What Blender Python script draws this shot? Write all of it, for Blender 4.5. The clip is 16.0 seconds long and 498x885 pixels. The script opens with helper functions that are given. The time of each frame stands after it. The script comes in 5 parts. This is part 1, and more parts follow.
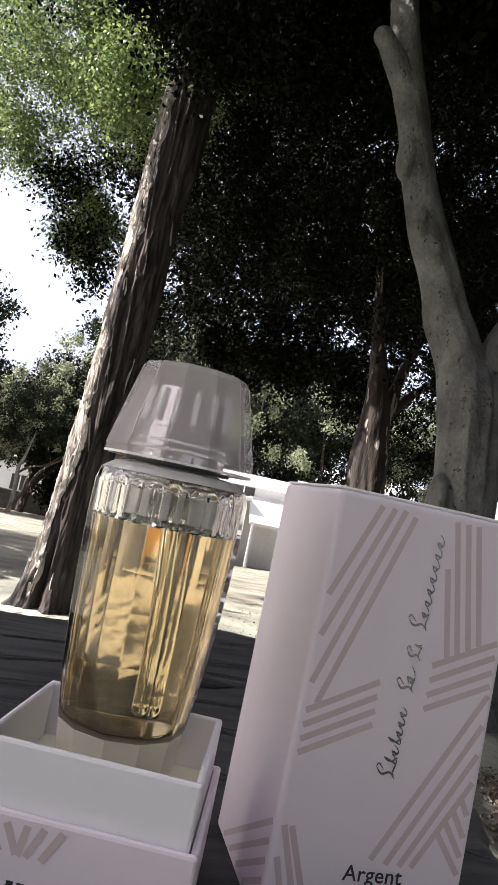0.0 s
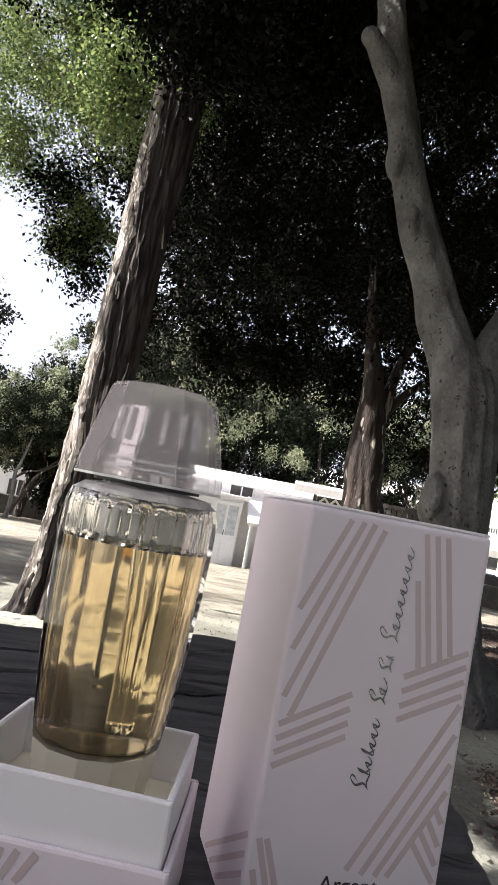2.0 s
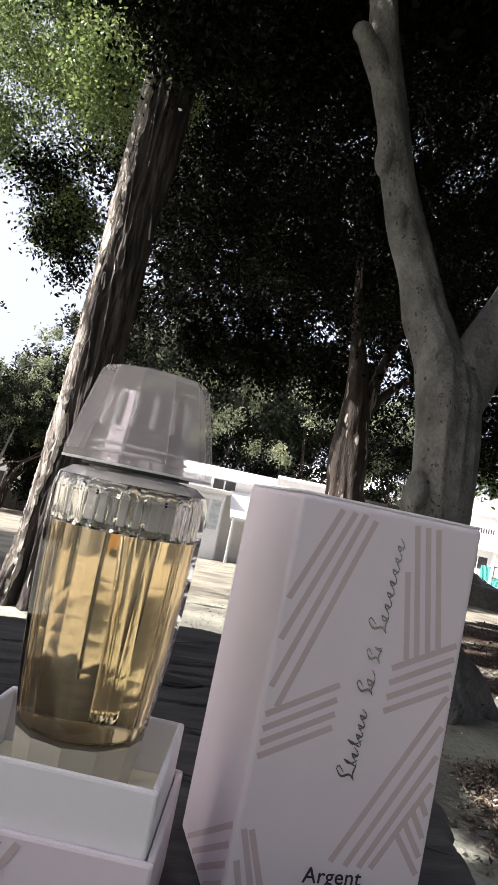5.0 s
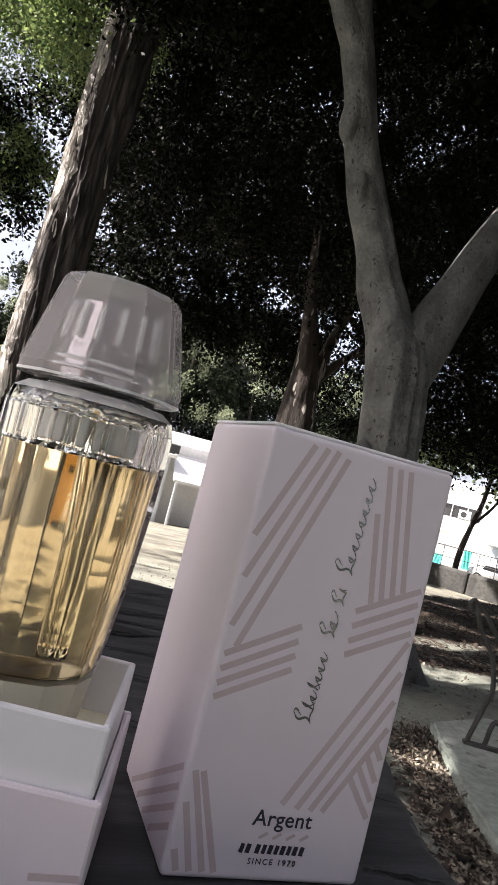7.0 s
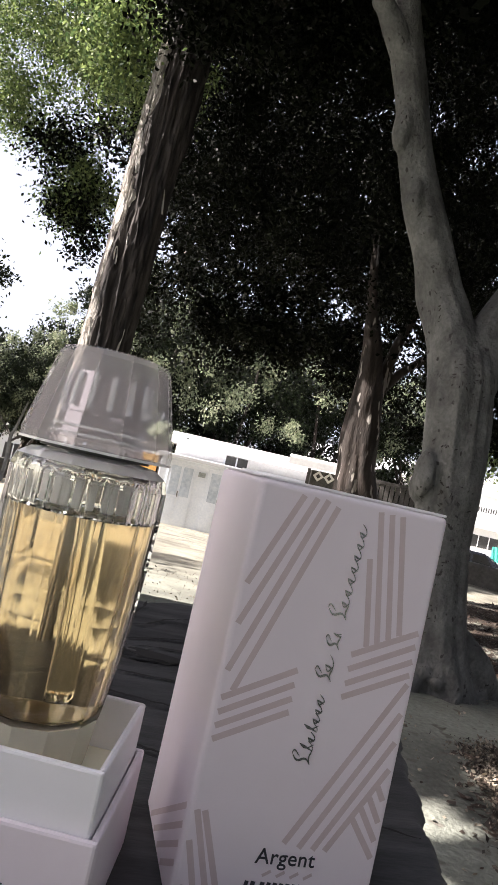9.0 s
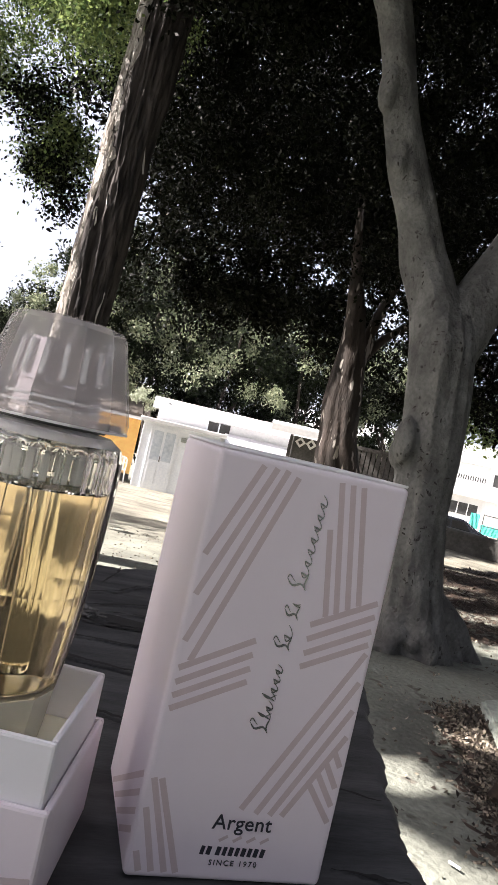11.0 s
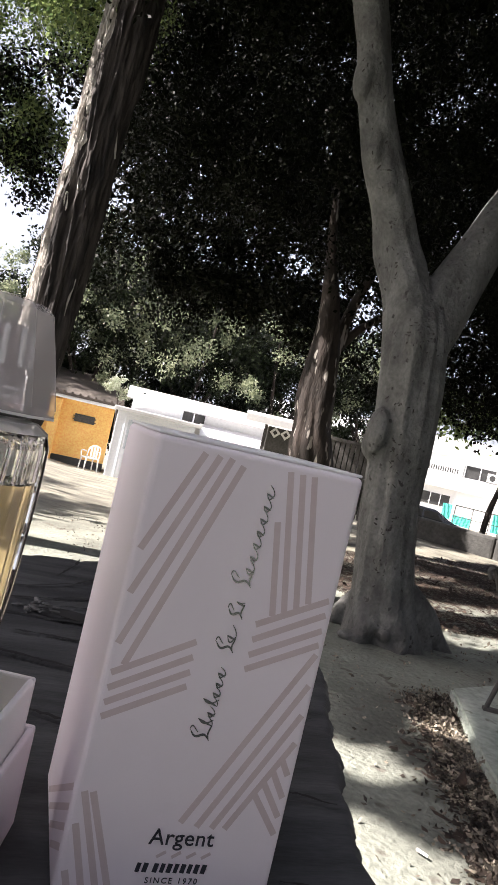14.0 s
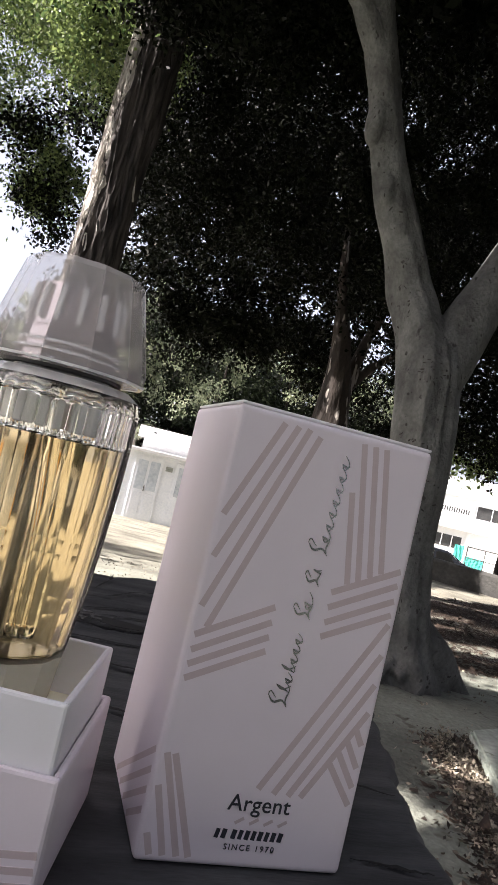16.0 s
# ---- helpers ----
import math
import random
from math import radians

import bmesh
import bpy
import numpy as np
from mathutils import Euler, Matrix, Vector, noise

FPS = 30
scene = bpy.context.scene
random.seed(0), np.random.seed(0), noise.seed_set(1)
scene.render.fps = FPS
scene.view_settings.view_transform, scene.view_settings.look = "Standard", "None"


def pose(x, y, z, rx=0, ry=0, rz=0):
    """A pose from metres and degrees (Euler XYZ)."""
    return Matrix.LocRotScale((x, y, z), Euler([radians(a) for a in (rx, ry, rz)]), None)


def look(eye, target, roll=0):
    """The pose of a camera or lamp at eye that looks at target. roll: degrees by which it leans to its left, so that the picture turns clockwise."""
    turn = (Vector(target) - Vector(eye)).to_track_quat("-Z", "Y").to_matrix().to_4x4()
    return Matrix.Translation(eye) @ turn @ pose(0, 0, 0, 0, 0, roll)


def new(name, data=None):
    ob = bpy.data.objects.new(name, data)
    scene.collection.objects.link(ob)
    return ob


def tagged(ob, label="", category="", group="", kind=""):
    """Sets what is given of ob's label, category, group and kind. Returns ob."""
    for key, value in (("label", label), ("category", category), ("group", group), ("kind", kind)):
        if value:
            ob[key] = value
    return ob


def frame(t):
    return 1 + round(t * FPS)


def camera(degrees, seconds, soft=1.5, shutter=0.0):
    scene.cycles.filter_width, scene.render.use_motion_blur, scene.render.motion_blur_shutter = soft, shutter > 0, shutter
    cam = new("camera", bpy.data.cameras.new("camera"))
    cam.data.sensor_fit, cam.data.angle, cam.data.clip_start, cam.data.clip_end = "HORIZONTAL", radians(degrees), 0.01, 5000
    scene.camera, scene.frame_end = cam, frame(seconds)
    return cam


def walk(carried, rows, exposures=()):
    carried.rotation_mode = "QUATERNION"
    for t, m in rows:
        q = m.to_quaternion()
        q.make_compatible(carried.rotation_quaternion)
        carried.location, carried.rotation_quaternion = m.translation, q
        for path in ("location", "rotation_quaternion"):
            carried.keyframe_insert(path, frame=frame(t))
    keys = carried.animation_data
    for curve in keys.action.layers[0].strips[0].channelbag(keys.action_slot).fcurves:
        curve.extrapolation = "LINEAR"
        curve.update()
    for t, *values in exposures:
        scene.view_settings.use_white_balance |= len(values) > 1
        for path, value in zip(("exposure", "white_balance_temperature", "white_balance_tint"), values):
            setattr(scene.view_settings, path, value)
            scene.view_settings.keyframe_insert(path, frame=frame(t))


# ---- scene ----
from mathutils.bvhtree import BVHTree

cam = camera(39.86, 16.0, soft=1.4)
PATH = [
    (0, (-0.09270, 0.05205, 0.90234), (0.32710, 2.00096, 1.06209), 11.94),
    (0.5, (-0.09245, 0.05283, 0.90214), (0.31695, 2.00230, 1.08090), 11.89),
    (1, (-0.08917, 0.04624, 0.90458), (0.30499, 1.99859, 1.08614), 11.46),
    (1.5, (-0.08488, 0.04398, 0.90915), (0.31286, 1.99564, 1.09034), 11.04),
    (2, (-0.08433, 0.04663, 0.91052), (0.34328, 1.99360, 1.07324), 10.86),
    (2.5, (-0.08618, 0.05232, 0.91234), (0.36814, 1.99391, 1.06668), 10.95),
    (3, (-0.08543, 0.04151, 0.91001), (0.33830, 1.99141, 1.04548), 11.25),
    (3.5, (-0.08094, 0.04919, 0.90913), (0.36258, 1.99282, 1.06903), 11.38),
    (6, (-0.08841, 0.05248, 0.90234), (0.44672, 1.97489, 1.03640), 12.58),
    (6.5, (-0.08769, 0.06354, 0.89740), (0.51691, 1.96721, 0.99984), 13.72),
    (7, (-0.08679, 0.06886, 0.89319), (0.55937, 1.95925, 0.98761), 14.46),
    (7.5, (-0.08367, 0.07633, 0.89366), (0.63852, 1.94034, 0.95603), 14.48),
    (8, (-0.07674, 0.06758, 0.91086), (0.45810, 1.99303, 0.99197), 13.25),
    (8.5, (-0.06942, 0.06297, 0.90966), (0.38993, 2.00478, 1.04525), 13.35),
    (9, (-0.06687, 0.04897, 0.91424), (0.38768, 1.99483, 0.99807), 12.78),
    (9.5, (-0.06118, 0.05096, 0.91592), (0.41983, 1.99196, 0.94972), 13.43),
    (10, (-0.05856, 0.05278, 0.91883), (0.45993, 1.98440, 0.92292), 12.94),
    (12.5, (-0.05610, 0.04989, 0.91567), (0.49482, 1.97252, 0.91861), 13.88),
    (13, (-0.05152, 0.05309, 0.92102), (0.53171, 1.96589, 0.95348), 13.43),
    (13.5, (-0.04358, 0.05799, 0.92295), (0.54603, 1.96910, 0.92546), 12.83),
    (14, (-0.04049, 0.06792, 0.91883), (0.55733, 1.97644, 0.90555), 13.29),
    (14.5, (-0.04372, 0.06805, 0.91684), (0.55587, 1.97606, 0.91368), 13.60),
    (15, (-0.04608, 0.06176, 0.91661), (0.58338, 1.96011, 0.92539), 13.51),
    (15.5, (-0.05586, 0.06551, 0.90403), (0.58222, 1.96025, 0.95715), 13.46),
    (16, (-0.06108, 0.06352, 0.88856), (0.48429, 1.98542, 0.98282), 13.50),
]
EXPOSURE = 1.85
KELVIN, TINT = 6330, 16
walk(cam, [(t, look(eye, target, roll)) for t, eye, target, roll in PATH], [(t, EXPOSURE + e, KELVIN, TINT) for t, e in ((0.0, -0.10), (3.5, -0.13), (7.2, -0.16), (8.4, -0.02), (10.0, -0.02), (12.5, -0.03), (16.0, -0.08))])

# ---- sky and sun ----
SUN_TO = Vector((-0.70, 0.10, 0.69)).normalized()
world = bpy.data.worlds.new("sky")
scene.world = world
world.use_nodes = True
wn = world.node_tree.nodes
sky = wn.new("ShaderNodeTexSky")
sky.sky_type, sky.sun_disc = "NISHITA", False
sky.sun_elevation = math.asin(SUN_TO.z)
sky.sun_rotation = math.atan2(SUN_TO.x, SUN_TO.y)
sky.air_density, sky.dust_density, sky.ozone_density = 0.7, 6.0, 0.6
wn["Background"].inputs["Strength"].default_value = 0.065
haze = wn.new("ShaderNodeMixRGB")
haze.inputs[0].default_value, haze.inputs[2].default_value = 0.55, (6.6, 6.9, 7.5, 1)
world.node_tree.links.new(sky.outputs[0], haze.inputs[1])
world.node_tree.links.new(haze.outputs[0], wn["Background"].inputs["Color"])
sun_data = bpy.data.lights.new("sun", "SUN")
sun_data.energy, sun_data.angle, sun_data.color = 5.0, radians(0.5), (1.0, 0.94, 0.84)
sun = new("sun", sun_data)
sun.matrix_world = look(SUN_TO * 60, (0, 0, 0))


# ---- materials ----
def nodes_of(name):
    m = bpy.data.materials.new(name)
    m.use_nodes = True
    return m, m.node_tree.nodes, m.node_tree.links


def surface(name, light, dark, scale=8.0, rough=0.7, bump=0.2, fine=8.0, stretch=(1, 1, 1), metal=0.0, spots=None, detail=0.02, spec=0.5, island=0.0, speckle=0.55):
    """A rough two-scale surface: large stains between two colours, a fine grain, relief, and spots with a shape of their own."""
    m, n, l = nodes_of(name)
    b = n["Principled BSDF"]
    b.inputs["Metallic"].default_value = metal
    b.inputs["Specular IOR Level"].default_value = spec
    co = n.new("ShaderNodeTexCoord")
    mp = n.new("ShaderNodeMapping")
    mp.inputs["Scale"].default_value = stretch
    l.new(co.outputs["Object"], mp.inputs["Vector"])
    big, small = n.new("ShaderNodeTexNoise"), n.new("ShaderNodeTexNoise")
    big.inputs["Scale"].default_value, big.inputs["Detail"].default_value = scale, 6
    small.inputs["Scale"].default_value, small.inputs["Detail"].default_value = scale * fine, 5
    for x in (big, small):
        l.new(mp.outputs[0], x.inputs["Vector"])
    ramp = n.new("ShaderNodeValToRGB")
    ramp.color_ramp.elements[0].position, ramp.color_ramp.elements[1].position = 0.35, 0.65
    ramp.color_ramp.elements[0].color, ramp.color_ramp.elements[1].color = (*dark, 1), (*light, 1)
    l.new(big.outputs["Fac"], ramp.inputs[0])
    grain = n.new("ShaderNodeMixRGB")
    grain.blend_type, grain.inputs[0].default_value = "OVERLAY", speckle
    l.new(ramp.outputs[0], grain.inputs[1])
    l.new(small.outputs["Fac"], grain.inputs[2])
    last = grain.outputs[0]
    if spots:
        tint, size, share = spots
        v = n.new("ShaderNodeTexNoise")
        v.inputs["Scale"].default_value, v.inputs["Detail"].default_value = size, 2
        l.new(mp.outputs[0], v.inputs["Vector"])
        r = n.new("ShaderNodeValToRGB")
        r.color_ramp.elements[0].position, r.color_ramp.elements[1].position = share, share + 0.06
        l.new(v.outputs["Fac"], r.inputs[0])
        mix = n.new("ShaderNodeMixRGB")
        mix.inputs[2].default_value = (*tint, 1)
        l.new(r.outputs[0], mix.inputs[0])
        l.new(last, mix.inputs[1])
        last = mix.outputs[0]
    if island:
        geo = n.new("ShaderNodeNewGeometry")
        hsv = n.new("ShaderNodeHueSaturation")
        rng = n.new("ShaderNodeMapRange")
        rng.inputs[3].default_value, rng.inputs[4].default_value = 1 - island, 1 + island
        l.new(geo.outputs["Random Per Island"], rng.inputs[0])
        l.new(rng.outputs[0], hsv.inputs["Value"])
        l.new(last, hsv.inputs["Color"])
        last = hsv.outputs[0]
    l.new(last, b.inputs["Base Color"])
    rr = n.new("ShaderNodeMapRange")
    rr.inputs[3].default_value, rr.inputs[4].default_value = max(rough - 0.12, 0.02), min(rough + 0.12, 1)
    l.new(small.outputs["Fac"], rr.inputs[0])
    l.new(rr.outputs[0], b.inputs["Roughness"])
    if bump:
        bp = n.new("ShaderNodeBump")
        bp.inputs["Strength"].default_value, bp.inputs["Distance"].default_value = bump, detail
        l.new(small.outputs["Fac"], bp.inputs["Height"])
        l.new(bp.outputs[0], b.inputs["Normal"])
    return m


def glassy(name, tint, rough=0.0, ior=1.47, clear=1.0):
    m, n, l = nodes_of(name)
    b = n["Principled BSDF"]
    b.inputs["Base Color"].default_value = (*tint, 1)
    b.inputs["Roughness"].default_value, b.inputs["IOR"].default_value = rough, ior
    b.inputs["Transmission Weight"].default_value = clear
    return m


def leafy(name, light, dark, rough=0.38, through_light=0.35, spec=0.5):
    """Leaves: each one its own green, glossy above, with light through the blade."""
    m, n, l = nodes_of(name)
    b = n["Principled BSDF"]
    geo = n.new("ShaderNodeNewGeometry")
    ramp = n.new("ShaderNodeValToRGB")
    ramp.color_ramp.elements[0].color, ramp.color_ramp.elements[1].color = (*dark, 1), (*light, 1)
    l.new(geo.outputs["Random Per Island"], ramp.inputs[0])
    l.new(ramp.outputs[0], b.inputs["Base Color"])
    b.inputs["Roughness"].default_value = rough
    b.inputs["Specular IOR Level"].default_value = spec
    tr = n.new("ShaderNodeBsdfTranslucent")
    l.new(ramp.outputs[0], tr.inputs["Color"])
    mix = n.new("ShaderNodeMixShader")
    mix.inputs[0].default_value = through_light
    l.new(b.outputs[0], mix.inputs[1])
    l.new(tr.outputs[0], mix.inputs[2])
    l.new(mix.outputs[0], n["Material Output"].inputs["Surface"])
    return m


CARD = surface("white_card", (0.865, 0.782, 0.822), (0.84, 0.757, 0.797), 30, 0.55, 0.03, 40, detail=0.0003, speckle=0.05)
# cream tint stands for light that the amber liquid throws on the card
AMBER_LIT_CARD = surface("amber_lit_insert", (0.88, 0.84, 0.66), (0.85, 0.81, 0.63), 30, 0.5, 0.02, 40, detail=0.0003, speckle=0.05)
CARD_IN = surface("inner_card", (0.90, 0.885, 0.895), (0.885, 0.87, 0.88), 30, 0.5, 0.02, 40, detail=0.0003, speckle=0.05)
PRINT = surface("grey_print", (0.645, 0.53, 0.535), (0.615, 0.50, 0.505), 90, 0.5, 0.0, speckle=0.05)
FOIL = surface("silver_foil", (0.24, 0.245, 0.26), (0.20, 0.205, 0.22), 60, 0.2, 0.0, metal=1.0)
INK = surface("black_ink", (0.035, 0.035, 0.05), (0.025, 0.025, 0.035), 60, 0.45, 0.0)
GLASS = glassy("clear_glass", (0.985, 0.98, 0.945), 0.012)
PERFUME = glassy("amber_liquid", (0.857, 0.678, 0.41), 0.05, 1.37)
CAP = glassy("frosted_plastic", (0.86, 0.80, 0.78), 0.10, 1.45, 0.0)
CAP.node_tree.nodes["Principled BSDF"].inputs["Alpha"].default_value = 0.32
SILVER = surface("silver_metal", (0.78, 0.77, 0.76), (0.7, 0.69, 0.69), 80, 0.2, 0.0, metal=1.0)
LINER_BODY = surface("pinkish_metallised_plastic", (0.74, 0.66, 0.66), (0.68, 0.60, 0.60), 60, 0.16, 0.0, metal=0.75)
LINER_BAR = glassy("white_glossy_plastic", (0.98, 0.965, 0.96), 0.08, 1.5, 0.0)
LINER = glassy("pearl_plastic", (0.98, 0.96, 0.95), 0.06, 1.5, 0.0)
# part-opaque yellowish glass: the glow through the liquid is in its colour
BASE_GLASS = glassy("glass_with_amber_light", (0.98, 0.955, 0.80), 0.12, 1.3, 0.55)
SHOULDER_GLASS = glassy("misted_shoulder_glass", (0.93, 0.92, 0.91), 0.18, 1.35, 0.45)
PUMP = glassy("clear_tube_plastic", (0.96, 0.95, 0.9), 0.0, 1.46)
RUBBER = surface("black_rubber", (0.02, 0.02, 0.02), (0.015, 0.015, 0.015), 80, 0.5, 0.0)
WOOD = surface("weathered_wood", (0.082, 0.082, 0.083), (0.036, 0.035, 0.037), 9, 0.66, 0.35, 14, (1, 5, 3), detail=0.0012, spec=0.14, speckle=0.5, spots=((0.035, 0.033, 0.034), 16, 0.70))
CRACK = surface("crack_shadow_wood", (0.014, 0.012, 0.011), (0.008, 0.007, 0.007), 60, 0.95, 0.0)
SPLINTER = surface("pale_splinter", (0.16, 0.155, 0.15), (0.05, 0.047, 0.045), 60, 0.8, 0.2)
WOOD_SIDE = surface("stump_side_wood", (0.045, 0.039, 0.036), (0.018, 0.016, 0.015), 9, 0.9, 0.8, 6, (3, 3, 0.6), detail=0.01)
EARTH = surface("dry_earth", (0.275, 0.288, 0.243), (0.12, 0.123, 0.104), 1.6, 0.95, 0.6, 26, detail=0.02, spots=((0.13, 0.12, 0.10), 9, 0.63), speckle=0.5)
# the soil's colour turns sandy and pinkish farther out, from y 4.2 to 8
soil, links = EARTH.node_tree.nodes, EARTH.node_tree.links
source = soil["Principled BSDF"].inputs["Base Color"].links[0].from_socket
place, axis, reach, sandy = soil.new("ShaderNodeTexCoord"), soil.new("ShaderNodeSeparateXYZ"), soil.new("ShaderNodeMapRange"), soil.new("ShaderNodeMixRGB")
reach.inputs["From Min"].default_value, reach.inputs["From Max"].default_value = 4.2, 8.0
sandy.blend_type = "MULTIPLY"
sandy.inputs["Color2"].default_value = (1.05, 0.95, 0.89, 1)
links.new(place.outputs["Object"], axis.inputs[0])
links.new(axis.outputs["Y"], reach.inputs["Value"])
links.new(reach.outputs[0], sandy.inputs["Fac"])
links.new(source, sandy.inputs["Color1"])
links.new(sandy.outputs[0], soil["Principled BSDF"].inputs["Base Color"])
CONCRETE = surface("slab_concrete", (0.41, 0.44, 0.39), (0.30, 0.335, 0.29), 1.7, 0.9, 0.3, 18, detail=0.006, spots=((0.2, 0.21, 0.17), 14, 0.66))
LITTER_DARK = surface("leaf_mould", (0.075, 0.05, 0.036), (0.024, 0.016, 0.012), 14, 0.8, 0.1, island=0.5)
LITTER = surface("dry_leaf", (0.30, 0.26, 0.20), (0.032, 0.023, 0.018), 14, 0.7, 0.1, island=0.75)
# shaggy trunk: pale strips carry its sunlight, the dark bark its shade
BARK_LIT_STRIP = surface("sunlit_bark_strip", (0.58, 0.545, 0.50), (0.27, 0.24, 0.22), 9, 0.9, 0.5, 6, (3, 3, 0.5), island=0.3)
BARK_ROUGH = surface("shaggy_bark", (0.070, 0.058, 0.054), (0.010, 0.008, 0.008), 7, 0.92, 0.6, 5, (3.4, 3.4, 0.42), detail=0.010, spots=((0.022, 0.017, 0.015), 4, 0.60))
BARK_SMOOTH = surface("smooth_grey_bark", (0.18, 0.178, 0.166), (0.085, 0.083, 0.078), 6, 0.8, 0.9, 9, (1, 1, 0.8), detail=0.012, spots=((0.05, 0.045, 0.042), 26, 0.66))
BARK_MID = surface("brown_bark", (0.065, 0.05, 0.043), (0.022, 0.018, 0.015), 4, 0.9, 0.7, 7, (2, 2, 0.6), detail=0.02, spots=((0.46, 0.42, 0.38), 6, 0.61))
SCAR = surface("bark_scar", (0.06, 0.052, 0.046), (0.035, 0.03, 0.027), 30, 0.9, 0.3)
# near-black leaves: the canopy's deep shade is put into their colour
LEAF_SHADE = leafy("shaded_ficus_leaf", (0.0085, 0.011, 0.005), (0.003, 0.0035, 0.002), 0.5, 0.03, 0.06)
# lighter green that carries the sunlight of the outer leaves
LEAF_SUN = leafy("sunlit_leaf", (0.27, 0.34, 0.12), (0.035, 0.07, 0.026), 0.35, 0.5)
# far foliage in two colours: pale for sunlit leaves, dim for shaded ones
LEAF_FAR_SUN = leafy("sunlit_far_leaf", (0.43, 0.46, 0.30), (0.07, 0.10, 0.05), 0.34, 0.45)
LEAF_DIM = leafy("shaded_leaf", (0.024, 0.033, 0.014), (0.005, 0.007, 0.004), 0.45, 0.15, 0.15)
LEAF_PALE = leafy("pale_leaf", (0.62, 0.64, 0.52), (0.30, 0.34, 0.22), 0.4, 0.4)
WHITE = surface("white_plaster", (0.82, 0.82, 0.82), (0.76, 0.76, 0.77), 0.8, 0.8, 0.1, 20, detail=0.004)
ALUMINIUM = surface("white_aluminium", (0.80, 0.83, 0.88), (0.74, 0.77, 0.82), 2, 0.45, 0.0)
PANE = surface("dim_pane", (0.58, 0.63, 0.70), (0.47, 0.52, 0.58), 1.2, 0.12, 0.0)
DARK = surface("dark_opening", (0.05, 0.05, 0.05), (0.03, 0.03, 0.03), 1.5, 0.4, 0.0)
ORANGE = surface("orange_plaster", (0.90, 0.55, 0.18), (0.80, 0.47, 0.14), 0.9, 0.8, 0.1, 20)
TILE_ROOF = surface("brown_roof", (0.12, 0.10, 0.085), (0.07, 0.058, 0.05), 2, 0.85, 0.4, 9)
GREY_PAINT = surface("grey_roof", (0.36, 0.38, 0.36), (0.28, 0.30, 0.28), 2, 0.7, 0.2)
STONE = surface("low_wall_stone", (0.10, 0.098, 0.09), (0.055, 0.053, 0.05), 2.2, 0.9, 0.6, 8)
IRON = surface("dark_iron", (0.075, 0.07, 0.065), (0.04, 0.036, 0.033), 22, 0.6, 0.3, 6, detail=0.002)
TEAL = surface("teal_cloth", (0.10, 0.55, 0.46), (0.07, 0.45, 0.38), 3, 0.8, 0.0)
CAR_DARK = surface("dark_car_paint", (0.02, 0.022, 0.025), (0.015, 0.016, 0.018), 3, 0.2, 0.0)
CAR_LIGHT = surface("silver_car_paint", (0.55, 0.56, 0.57), (0.5, 0.51, 0.52), 3, 0.25, 0.0, metal=0.6)
PLASTIC = surface("white_plastic", (0.8, 0.8, 0.78), (0.74, 0.74, 0.72), 4, 0.45, 0.0)


# ---- builders ----
def thing(name, at=(0, 0, 0), turn=0.0, label="", category="", group="", kind=""):
    ob = new(name)
    ob.empty_display_size = 0.05
    ob.matrix_basis = pose(*at, 0, 0, turn)
    return tagged(ob, label, category, group, kind)


def finish(name, me, material, parent=None, label="", smooth=False):
    me.materials.append(material)
    if smooth:
        me.polygons.foreach_set("use_smooth", [True] * len(me.polygons))
    ob = new(name, me)
    if parent:
        ob.parent = parent
    if label:
        ob["label"] = label
    return ob


def part(name, bm, material, parent=None, label="", smooth=False):
    me = bpy.data.meshes.new(name)
    bmesh.ops.recalc_face_normals(bm, faces=bm.faces)
    bm.to_mesh(me)
    bm.free()
    return finish(name, me, material, parent, label, smooth)


def block(lo, hi, bevel=0.0, segments=2, bm=None):
    """A box from corner to corner, its edges rounded."""
    own = bmesh.new()
    c = [(a + b) / 2 for a, b in zip(lo, hi)]
    s = [abs(b - a) for a, b in zip(lo, hi)]
    bmesh.ops.create_cube(own, size=1, matrix=Matrix.Translation(c) @ Matrix.Diagonal((*s, 1)))
    if bevel:
        bmesh.ops.bevel(own, geom=own.edges[:], offset=bevel, segments=segments, profile=0.5, affect="EDGES")
    if bm is None:
        return own
    me = bpy.data.meshes.new("tmp")
    own.to_mesh(me)
    own.free()
    bm.from_mesh(me)
    bpy.data.meshes.remove(me)
    return bm


def lathe(profile, sides, bm=None, turn=0.0, cap_ends=True):
    """Rings of (z, radius) round the z axis, with that many flat facets."""
    bm = bm or bmesh.new()
    rings = [[bm.verts.new((r * math.cos(turn + 2 * math.pi * k / sides), r * math.sin(turn + 2 * math.pi * k / sides), z)) for k in range(sides)] for z, r in profile]
    for a, b in zip(rings, rings[1:]):
        for k in range(sides):
            bm.faces.new((a[k], a[(k + 1) % sides], b[(k + 1) % sides], b[k]))
    if cap_ends:
        bm.faces.new(rings[0][::-1])
        bm.faces.new(rings[-1])
    return bm


